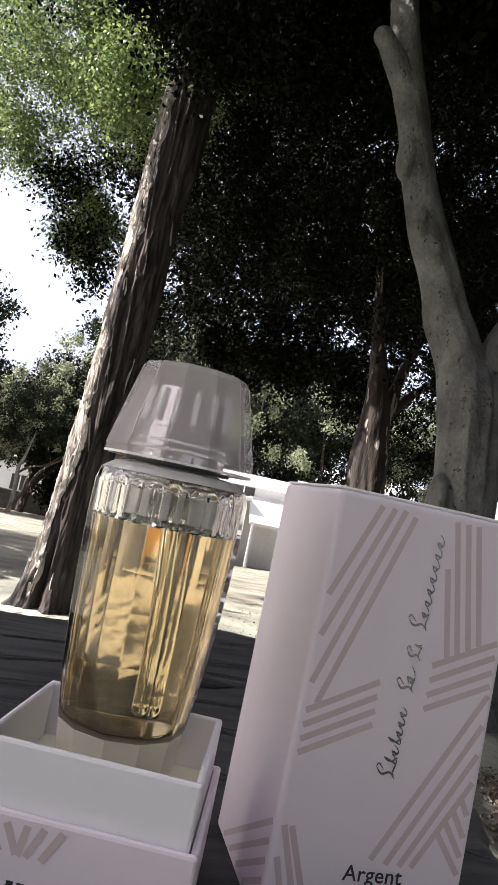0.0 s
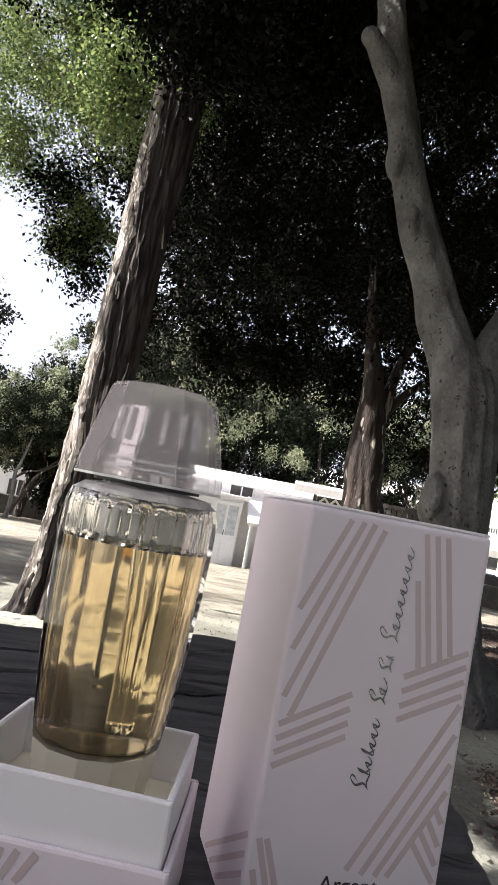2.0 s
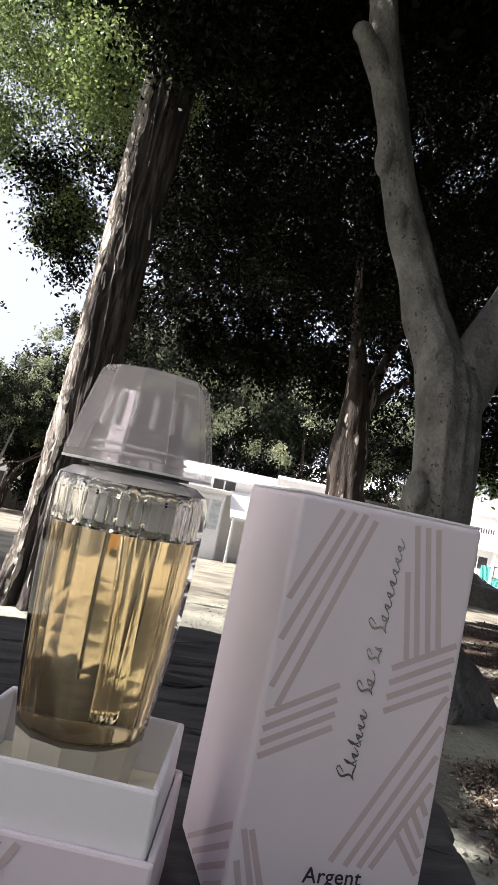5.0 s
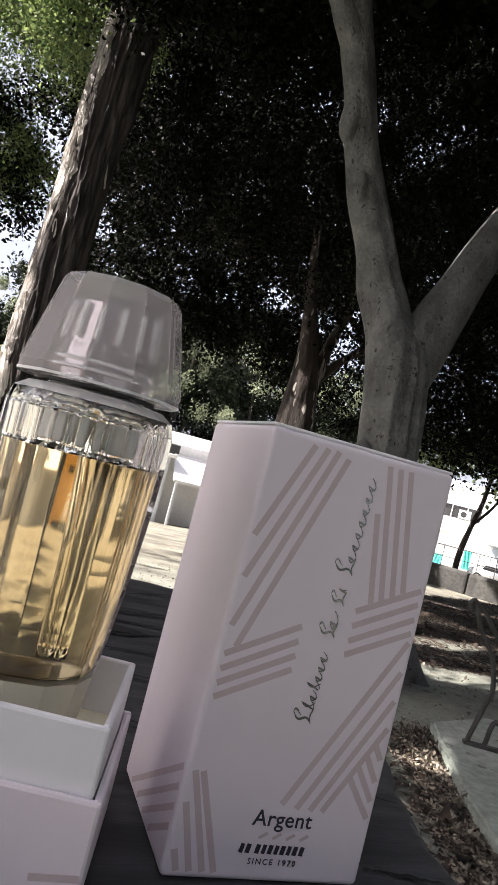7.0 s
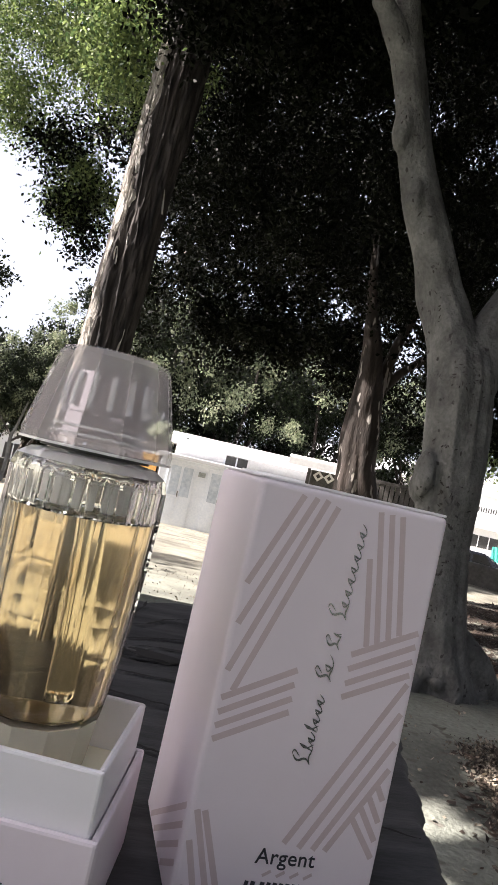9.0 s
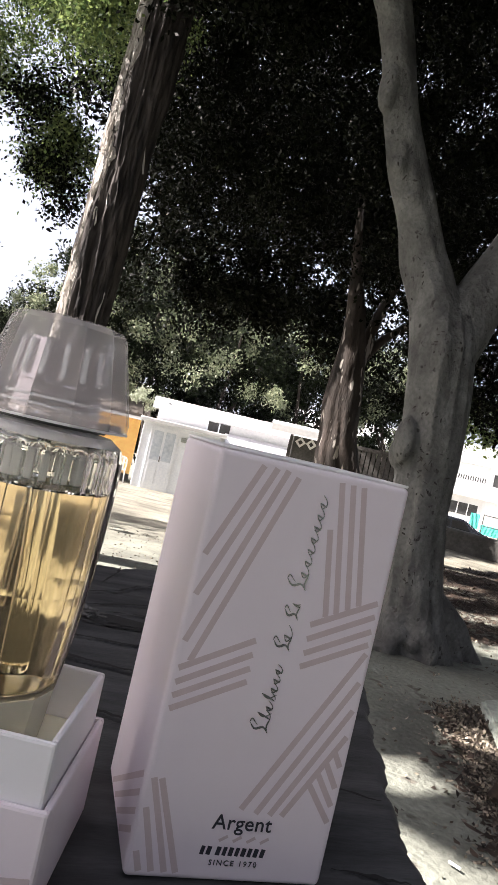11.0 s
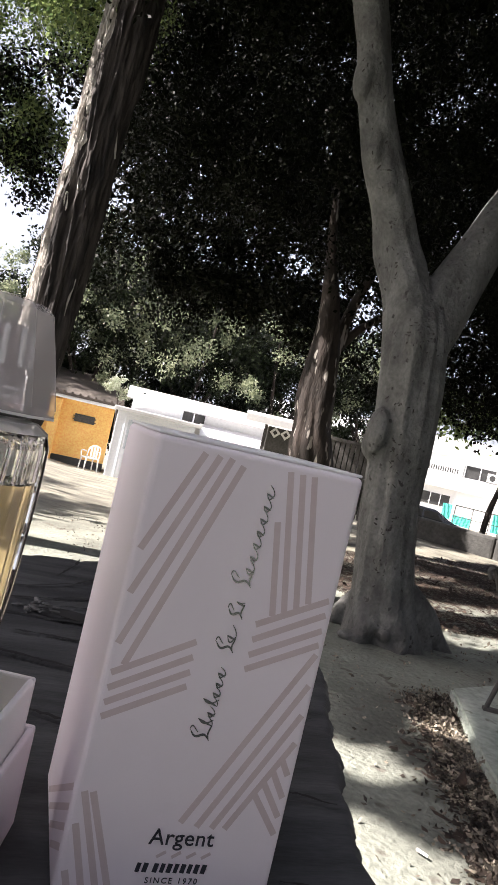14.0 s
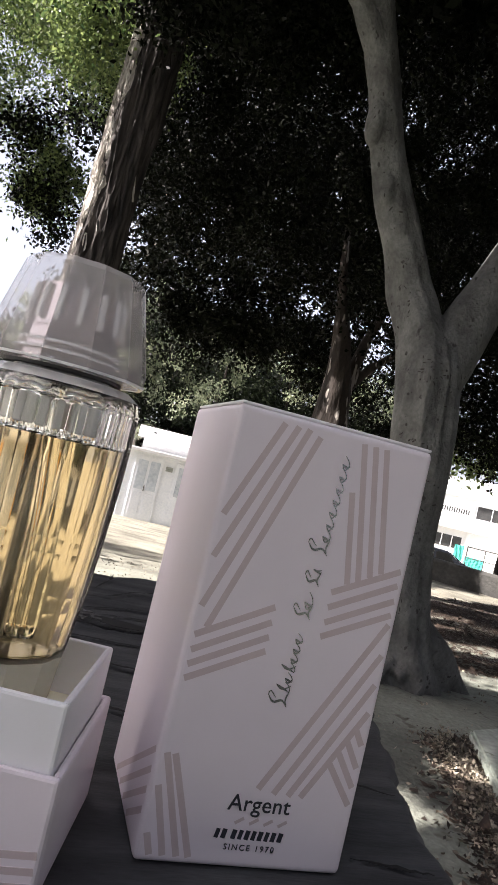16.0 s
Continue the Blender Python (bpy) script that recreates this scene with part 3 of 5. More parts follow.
    for z0, z1, letters, swash in ((0.0598, 0.0872, 6, 0.0078), (0.0925, 0.1030, 1, 0.0072), (0.1050, 0.1108, 1, 0.0060), (0.1168, 0.1548, 7, 0.0082)):
        lead = 0.0055 if letters > 1 else 0.0048
        script_stroke([(z0 + 0.0036 * u + 0.0012 * math.sin(6.3 * u), swash * u - 0.0004) for u in turns], 0.0007, 0)
        script_stroke([(z0 + 0.0036 + 0.0016 * math.sin(3.6 * u), swash * (0.98 - 0.42 * u * u)) for u in turns], 0.00025, 1)
        script_stroke([(z0 + 0.0008 + lead * u, 0.0011 * math.sin(math.pi * u) * (1 - u)) for u in turns], 0.0004, 2)
        step = (z1 - z0 - lead) / letters
        for k in range(letters):
            z = z0 + lead + step * k
            tall = 0.0031 * rng.uniform(0.92, 1.1) * (1.9 if letters == 6 and k in (0, 2) else 1.0)
            script_stroke([(z + 0.42 * tall * (1 - u), tall * (1 - u)) for u in turns], 0.00055, 0)
            script_stroke([(z + 0.42 * tall - 0.5 * step * math.sin(math.pi * u) * (1 - 0.3 * u), tall * (1 - u) - 0.0001) for u in turns], 0.0003, 1)
            script_stroke([(z + step * (0.1 + 0.85 * u), 0.0024 * u ** 2.2) for u in turns], 0.00015, 2)


build_box()

BASE_AT, BASE_TURN = (-0.0347, 0.2675), -16.3


def tray(parent, names, w, d, z0, z1, wall, shift, material, bevel):
    """An open card tray of four panels, front right corner near the origin, reaching to -x and +y."""
    sx, sy = shift
    spans = (((-w, 0), (0, wall)), ((-w, d - wall), (0, d)), ((-w, wall), (-w + wall, d - wall)), ((-wall, wall), (0, d - wall)))
    for name, ((x0, y0), (x1, y1)) in zip(names, spans):
        part(name, block((x0 + sx, y0 + sy, z0), (x1 + sx, y1 + sy, z1), bevel), material, parent)


def build_base():
    base = thing("open_carton", (*BASE_AT, TABLE_Z), BASE_TURN, "open white card carton with raised inner tray on stump", "box")
    tray(base, ("front_panel", "back_panel", "side_panel", "side_panel"), 0.081, 0.077, 0.0, 0.0405, 0.0028, (0, 0), CARD, 0.0012)
    tray(base, ("inner_front", "inner_back", "inner_side", "inner_side"), 0.0745, 0.0690, 0.0042, 0.0609, 0.0026, (-0.0032, 0.0030), CARD_IN, 0.0011)
    part("floor_panel", block((-0.0780, 0.0030, 0.0006), (-0.0030, 0.0740, 0.0040), 0.0003), CARD, base)
    bm = block((-0.0748, 0.0060, 0.0042), (-0.0062, 0.0690, 0.0400), 0.0006)
    part("insert", bm, AMBER_LIT_CARD, base, "card insert that holds the bottle, amber light painted in")
    # slanted grey stripes in a fan, a readable word, and a row of stripes below
    fan = [((-0.0740, 0.0374), (-0.0680, 0.0282)), ((-0.0680, 0.0374), (-0.0622, 0.0282)), ((-0.0615, 0.0374), (-0.0566, 0.0284)), ((-0.0546, 0.0377), (-0.0562, 0.0283)), ((-0.0491, 0.0378), (-0.0534, 0.0284)), ((-0.0430, 0.0380), (-0.0484, 0.0282))]
    for k, (a, b) in enumerate(fan):
        part("stripe", stripe(a, b, 0.0024, -0.00014 - 0.00003 * k), PRINT, base)
    for k in range(3):
        part("stripe", stripe((-0.0156, 0.0162 - 0.0046 * k), (-0.0012, 0.0185 - 0.0046 * k), 0.0022), PRINT, base)
    word = finish("lettering", lettering("FEMME", 0.0048, 1.05, 0.0, 0.0), INK, base, "dark printed word")
    word.location = (-0.0340, -0.00022, 0.0188)
    for k in range(4):
        part("print_bar", stripe((-0.0565 + 0.0034 * k, 0.0172), (-0.0565 + 0.0034 * k, 0.0204), 0.0022), INK, base)


build_base()


# ---- the bottle ----
def build_bottle():
    turn = radians(BASE_TURN)
    cx = 0.0012 + BASE_AT[0] - 0.0405 * math.cos(turn) - 0.0375 * math.sin(turn)
    cy = BASE_AT[1] - 0.0405 * math.sin(turn) + 0.0375 * math.cos(turn)
    z0 = TABLE_Z + 0.0402
    bottle = thing("perfume_bottle", (cx, cy, z0), BASE_TURN, "faceted clear glass perfume bottle with amber liquid in white tray", "bottle")
    n = 12
    up = lambda z: z - z0
    body = [(up(0.8127), 0.0237), (up(0.815), 0.0241), (up(0.830), 0.0262), (up(0.850), 0.0281), (up(0.870), 0.0292), (up(0.887), 0.0298), (up(0.899), 0.0297),
            (up(0.9035), 0.0283), (up(0.9065), 0.0240), (up(0.9075), 0.0160), (up(0.9125), 0.0158)]
    bm = lathe(body, n)
    bmesh.ops.bevel(bm, geom=[e for e in bm.edges if abs(e.verts[0].co.z - e.verts[1].co.z) > 0.0008 and e.verts[0].co.z < up(0.904)], offset=0.0004, segments=1, affect="EDGES")
    bmesh.ops.recalc_face_normals(bm, faces=bm.faces)
    # the hollow inside the glass: round below, cut into small upright cells round the shoulder
    inner = [(up(0.8138), 0.0168, 0), (up(0.8144), 0.0172, 0), (up(0.8151), 0.01725, 0), (up(0.830), 0.0180, 0), (up(0.850), 0.0187, 0), (up(0.870), 0.0192, 0), (up(0.8853), 0.01958, 0), (up(0.886), 0.0196, 0), (up(0.8866), 0.0203, 1), (up(0.8872), 0.0203, 1), (up(0.898), 0.0208, 1), (up(0.8987), 0.0208, 1), (up(0.9005), 0.0200, 0), (up(0.9035), 0.0180, 0), (up(0.9045), 0.0135, 0), (up(0.9105), 0.0130, 0)]

    def hollow_rings(rows, bm, n_sides=80, grow=0.0):
        rings = []
        for z, r, cell in rows:
            ring = []
            for k in range(n_sides):
                a = 2 * math.pi * (k + 0.3) / n_sides
                rr = r + grow - (0.0009 if cell and (k // 2) % 2 else 0.0)
                ring.append(bm.verts.new((rr * math.cos(a), rr * math.sin(a), z)))
            rings.append(ring)
        for p, q in zip(rings, rings[1:]):
            for k in range(n_sides):
                bm.faces.new((p[k], p[(k + 1) % n_sides], q[(k + 1) % n_sides], q[k]))
        for f in bm.faces:
            f.smooth = max(v.co.z for v in f.verts) - min(v.co.z for v in f.verts) > 0.001
        bm.faces.new(rings[0][::-1])
        bm.faces.new(rings[-1])
        bmesh.ops.recalc_face_normals(bm, faces=bm.faces)
        return bm

    hollow = hollow_rings(inner, bmesh.new())
    bmesh.ops.reverse_faces(hollow, faces=hollow.faces)
    me = bpy.data.meshes.new("hollow")
    hollow.to_mesh(me)
    hollow.free()
    bm.from_mesh(me)
    bpy.data.meshes.remove(me)
    me = bpy.data.meshes.new("glass")
    bm.to_mesh(me)
    bm.free()
    glass_ob = finish("glass_body", me, GLASS, bottle, "clear faceted glass")
    glass_ob.data.materials.append(BASE_GLASS)
    glass_ob.data.materials.append(SHOULDER_GLASS)
    for f in glass_ob.data.polygons:
        # bottom faces carry the same painted amber glow
        if f.center.z < up(0.8130) and abs(f.normal.z) > 0.9:
            f.material_index = 1
        elif up(0.9036) < f.center.z < up(0.9072) and f.normal.z > 0.2 and math.hypot(f.center.x, f.center.y) > 0.0185:
            f.material_index = 2
    liquid = [(z - (0.0003 if z < up(0.816) else 0), r, 0) for z, r, cell in inner[:8]]
    part("liquid", hollow_rings(liquid, bmesh.new(), 80, 0.0002), PERFUME, bottle, "pale amber liquid")
    part("thick_base", lathe([(0.0, 0.0198), (0.0012, 0.0210), (up(0.800), 0.0224), (up(0.8126), 0.0236)], n), BASE_GLASS, bottle, "thick glass base, paled and yellowed as if lit")
    # upright pearly bars added inside the shoulder to make its glass cells look bright
    for k in range(20):
        a = 2 * math.pi * (k + 0.3) / 20
        bm = block((0.0168, -0.0018, up(0.8885)), (0.0182, 0.0018, up(0.8985)), 0.0006)
        bmesh.ops.rotate(bm, cent=(0, 0, 0), matrix=Matrix.Rotation(a, 3, "Z"), verts=bm.verts)
        part("bright_cell_bar", bm, LINER, bottle)
    part("collar", lathe([(up(0.9045), 0.0120), (up(0.9045), 0.0165), (up(0.9095), 0.0172), (up(0.9125), 0.0172), (up(0.9135), 0.0120)], 40), SILVER, bottle, "silver pump collar", True)
    # black ring painted in for the shade of the gap under the cap
    part("dark_gap_ring", lathe([(up(0.9078), 0.0175), (up(0.9078), 0.0205), (up(0.9089), 0.0205), (up(0.9089), 0.0175), (up(0.9078), 0.0175)], 40, cap_ends=False), RUBBER, bottle, "thin black ring for the gap under the cap")
    part("dip_tube", tube([(0.0052, 0.001, up(0.8185)), (0.0040, 0.0008, up(0.86)), (0, 0, up(0.905))], [0.0034] * 3, 16), PUMP, bottle, "clear dip tube", True)
    # cap: a clear faceted cone with a ribbed pearl liner
    cap = [(up(0.9092), 0.0268), (up(0.9095), 0.0287), (up(0.9125), 0.0288), (up(0.9260), 0.0256), (up(0.9390), 0.0224), (up(0.9432), 0.0212), (up(0.9452), 0.0198), (up(0.9460), 0.0170)]
    outer = lathe(cap, n)
    bmesh.ops.bevel(outer, geom=[e for e in outer.edges if abs(e.verts[0].co.z - e.verts[1].co.z) > 0.002], offset=0.0005, segments=1, affect="EDGES")
    bmesh.ops.recalc_face_normals(outer, faces=outer.faces)
    me = bpy.data.meshes.new("cap")
    outer.to_mesh(me)
    outer.free()
    cap_ob = finish("cap", me, CAP, bottle, "faceted clear frosted plastic cap")
    body = part("liner", lathe([(up(0.9096), 0.0176), (up(0.9130), 0.0176), (up(0.9130), 0.0172), (up(0.9218), 0.0165), (up(0.9222), 0.0160), (up(0.9372), 0.0146), (up(0.9378), 0.0130)], 14), LINER_BODY, cap_ob, "misty pinkish inner liner")
    for k in range(14):
        a = 2 * math.pi * (k + 0.25) / 14
        bm = block((-0.0008, -0.0009, up(0.9240)), (0.0010, 0.0009, up(0.9366)), 0.0004)
        bmesh.ops.transform(bm, matrix=Matrix.Rotation(a, 4, "Z") @ Matrix.Translation((0.01595, 0, up(0.9300))) @ Matrix.Rotation(radians(-6.2), 4, "Y") @ Matrix.Translation((0, 0, -up(0.9300))), verts=bm.verts)
        part("liner_bar", bm, LINER_BAR, body, "upright glossy pearly bar")
    # thin tubes and a white ring drawn as highlights on the cap's edges
    for k in range(n):
        a = 2 * math.pi * k / n
        way = Vector((math.cos(a), math.sin(a), 0))
        part("edge", tube([way * 0.0288 + Vector((0, 0, up(0.9125))), way * 0.0256 + Vector((0, 0, up(0.9260))), way * 0.0212 + Vector((0, 0, up(0.9432)))], [0.00016] * 3, 6, steps=2), CAP, cap_ob, "thin tube as facet edge highlight")
    part("rim", lathe([(up(0.9090), 0.0274), (up(0.9090), 0.0289), (up(0.9099), 0.0290), (up(0.9099), 0.0274)], n, cap_ends=False), LINER_BAR, cap_ob, "white ring as lower rim highlight")
    for z, r in ((0.9136, 0.0186), (0.9165, 0.0178)):
        part("liner_ring", lathe([(up(z), r - 0.0012), (up(z), r), (up(z + 0.0009), r), (up(z + 0.0009), r - 0.0012)], 40, cap_ends=False), LINER_BAR, body, "glossy ring round the liner")


build_bottle()


# ---- trees ----
def build_left_tree():
    tree = thing("tree", (-0.17, 4.45, 0), 0, "leaning tree with shaggy brown bark, sunlit along one flank", "tree")
    o = Vector((-0.17, 4.45, 0))
    pts = [(-0.21, 4.45, -0.1), (-0.185, 4.45, 0.05), (-0.150, 4.45, 0.34), (-0.130, 4.45, 0.63), (-0.108, 4.45, 0.99), (-0.086, 4.46, 1.36), (-0.068, 4.47, 1.74), (-0.056, 4.48, 2.11), (-0.044, 4.5, 2.51), (-0.026, 4.5, 2.9), (-0.005, 4.52, 3.5), (0.02, 4.55, 4.2), (0.1, 4.7, 5.2), (0.2, 4.9, 6.2)]
    rad = [0.21, 0.160, 0.142, 0.134, 0.134, 0.136, 0.136, 0.134, 0.136, 0.146, 0.145, 0.135, 0.12, 0.07]
    axis = [Vector(p) - o for p in pts]
    zs = [p.z for p in axis]

    def along(z):
        return Vector((float(np.interp(z, zs, [p.x for p in axis])), float(np.interp(z, zs, [p.y for p in axis])), z)), float(np.interp(z, zs, rad))

    # trunk with twisted furrows; a deep cleft parts it into two legs at the foot
    sides, co, faces = 180, [], []
    levels = list(np.arange(-0.1, 3.7, 0.0125)) + list(np.arange(3.7, 6.2, 0.08))
    for z in levels:
        q, r = along(z)
        foot = max(0.0, 1 - max(z, 0) / 0.35)
        for k in range(sides):
            a = 2 * math.pi * k / sides
            tw = a + 0.32 * z
            d = r * 0.16 * noise.noise(Vector((math.cos(a) * 1.6, math.sin(a) * 1.6, z * 1.3)))
            d += 0.030 * (0.45 - abs(noise.noise(Vector((math.cos(tw) * 2.3, math.sin(tw) * 2.3, z * 1.5 + 4)))) * 1.6)
            d += 0.020 * (0.4 - abs(noise.noise(Vector((math.cos(tw) * 5.5, math.sin(tw) * 5.5, z * 5.0 + 9)))) * 1.6)
            d += 0.008 * noise.noise(Vector((math.cos(tw) * 20, math.sin(tw) * 20, z * 11)))
            d += 0.05 * foot * foot * (0.4 + max(0, math.cos(a * 5 + 1.0)))
            if z < 0.66:
                mid = -math.pi / 2 - 0.25 - 0.75 * max(z, 0)
                d -= (0.085 * (1 - max(z, 0) / 0.66) + 0.02) * math.exp(-((a - 2 * math.pi - mid) / 0.16) ** 2)
            co.append((q.x + (r + d) * math.cos(a), q.y + (r + d) * math.sin(a), z))
    for i in range(len(levels) - 1):
        for k in range(sides):
            n = (k + 1) % sides
            faces.append((i * sides + k, i * sides + n, (i + 1) * sides + n, (i + 1) * sides + k))
    me = bpy.data.meshes.new("trunk")
    me.from_pydata(co, [], faces)
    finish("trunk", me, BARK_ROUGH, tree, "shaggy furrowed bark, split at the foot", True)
    # torn strips of fibrous bark, lifted from the trunk, pale on the sunward flank as painted sunlight
    rng = np.random.default_rng(8)
    bm = bmesh.new()
    for k in range(620):
        z = rng.uniform(0.05, 3.5)
        if k % 70 and noise.noise(Vector((0.3, 1.7, z * 1.9))) + 0.28 * rng.normal() < -0.12:
            continue
        q, r = along(z)
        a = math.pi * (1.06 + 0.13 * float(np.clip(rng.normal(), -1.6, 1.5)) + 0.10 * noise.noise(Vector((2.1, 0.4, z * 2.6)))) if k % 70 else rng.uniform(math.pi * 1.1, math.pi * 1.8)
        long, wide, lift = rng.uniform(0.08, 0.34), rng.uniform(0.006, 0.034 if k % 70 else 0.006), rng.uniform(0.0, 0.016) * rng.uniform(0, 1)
        lean = rng.uniform(-0.35, 0.15)
        rows = []
        for s in range(7):
            u = s / 6
            aa = a + lean * u * long / r * 0.8 + 0.02 * math.sin(5 * u + k)
            out = Vector((math.cos(aa), math.sin(aa), 0))
            side = Vector((-math.sin(aa), math.cos(aa), 0))
            c0 = along(z + long * (u - 0.5))[0] + out * (r + 0.016 + lift * (u if k % 3 else 1 - u) ** 2)
            w = wide * (1 - 1.7 * abs(u - 0.5)) * (1 + 0.15 * math.sin(9 * u + k))
            rows.append([bm.verts.new(c0 - side * w - out * 0.008), bm.verts.new(c0 + out * 0.005), bm.verts.new(c0 + side * w - out * 0.008)])
        for p0, p1 in zip(rows, rows[1:]):
            for m in range(2):
                bm.faces.new((p0[m], p0[m + 1], p1[m + 1], p1[m]))
    tagged(part("sunlit_bark_strip", bm, BARK_LIT_STRIP, tree, "torn fibrous bark strips, pale as painted sunlight"), kind="stuff")
    for k, (a, b, c, r) in enumerate([((0.06, 4.65, 4.7), (-1.5, 4.0, 5.7), (-3.6, 2.2, 6.2), 0.08), ((0.05, 4.6, 4.2), (0.9, 5.6, 4.8), (2.0, 6.4, 5.6), 0.07)]):
        part("limb", tube([Vector(p) - o for p in (a, b, c)], [r, r * 0.7, r * 0.3], 10, 0.1, 0.1, k), BARK_ROUGH, tree)
    rng = np.random.default_rng(11)
    blobs = [(-0.85, 6.3, 4.40, 1.20, 0.8, 0.75, 1.0), (-1.35, 6.5, 3.62, 0.50, 0.5, 0.26, 0.22), (-0.60, 6.4, 3.02, 0.30, 0.35, 0.42, 0.2), (-0.58, 5.7, 4.05, 0.40, 0.4, 0.30, 0.16), (-0.50, 4.6, 3.45, 0.32, 0.28, 0.26, 0.13), (-2.2, 8.3, 7.1, 1.6, 0.8, 0.7, 0.35)]
    p = crown_points(rng, blobs, 70000, 0.11, 150) - np.array(o)
    quads("crown", blades(rng, sun_gaps(p, o), 0.034), LEAF_SUN, tree, "small green leaves, lightened for the sun")
    # the far-left clumps are added out of view to shade the earth
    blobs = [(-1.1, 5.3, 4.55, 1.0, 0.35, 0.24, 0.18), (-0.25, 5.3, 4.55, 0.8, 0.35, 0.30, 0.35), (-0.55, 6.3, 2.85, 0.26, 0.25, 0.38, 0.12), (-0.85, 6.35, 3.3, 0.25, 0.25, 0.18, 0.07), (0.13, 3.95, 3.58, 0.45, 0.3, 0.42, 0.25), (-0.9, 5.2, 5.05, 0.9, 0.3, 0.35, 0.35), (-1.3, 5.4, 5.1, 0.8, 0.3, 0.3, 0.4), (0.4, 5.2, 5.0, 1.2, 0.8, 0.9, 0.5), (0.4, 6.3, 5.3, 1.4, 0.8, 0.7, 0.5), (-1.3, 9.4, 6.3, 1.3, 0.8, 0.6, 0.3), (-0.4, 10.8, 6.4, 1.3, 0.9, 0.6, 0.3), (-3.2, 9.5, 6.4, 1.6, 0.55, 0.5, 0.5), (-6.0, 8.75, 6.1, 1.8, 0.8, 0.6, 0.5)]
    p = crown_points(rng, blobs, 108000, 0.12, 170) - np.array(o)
    quads("inner_crown", blades(rng, sun_gaps(p, o), 0.042), LEAF_SHADE, tree, "leaves darkened for shade over the trunk")
    # clumps added overhead, out of view, to keep sun off stump and earth
    blobs = [(-3.6, -1.2, 6.0, 2.6, 1.8, 0.9, 1.0), (-1.8, -0.3, 6.3, 1.8, 1.3, 0.6, 0.45), (-4.4, 0.95, 6.0, 1.7, 1.0, 0.6, 0.6), (-2.4, 1.85, 6.1, 1.1, 0.5, 0.4, 0.35), (-5.2, -2.4, 6.0, 2.2, 2.2, 0.9, 0.7), (-7.5, 10.6, 6.0, 1.6, 1.2, 0.6, 0.4), (-3.3, 1.95, 6.5, 1.9, 0.26, 0.3, 0.45), (-5.3, -0.55, 6.2, 0.9, 0.5, 0.3, 0.3), (-1.9, 3.25, 6.7, 0.9, 0.25, 0.25, 0.25), (-4.4, 2.2, 6.1, 0.9, 0.33, 0.25, 0.35)]
    blobs = [(x, y + 0.29 * z, z, *rest) for x, y, z, *rest in blobs]
    p = crown_points(rng, blobs, 60000, 0.22) - np.array(o)
    # gaps that let light patches through to the bare earth
    for gx, gy, wide in ((-5.1, 0.26, 0.30), (-5.2, 0.68, 0.22), (-4.9, 1.10, 0.20), (-4.4, 1.40, 0.18), (-4.93, 0.55, 0.15)):
        h = p + np.array(o)
        p = p[((h[:, 0] + (h[:, 2] - 6.0) * 1.014 - gx) / 1.3) ** 2 + (h[:, 1] - (h[:, 2] - 6.0) * 0.145 - gy - 1.74) ** 2 > wide * wide]
    quads("shading_crown", blades(rng, sun_gaps(p, o), 0.14), LEAF_SHADE, tree, "overhead leaves added to shade the place")


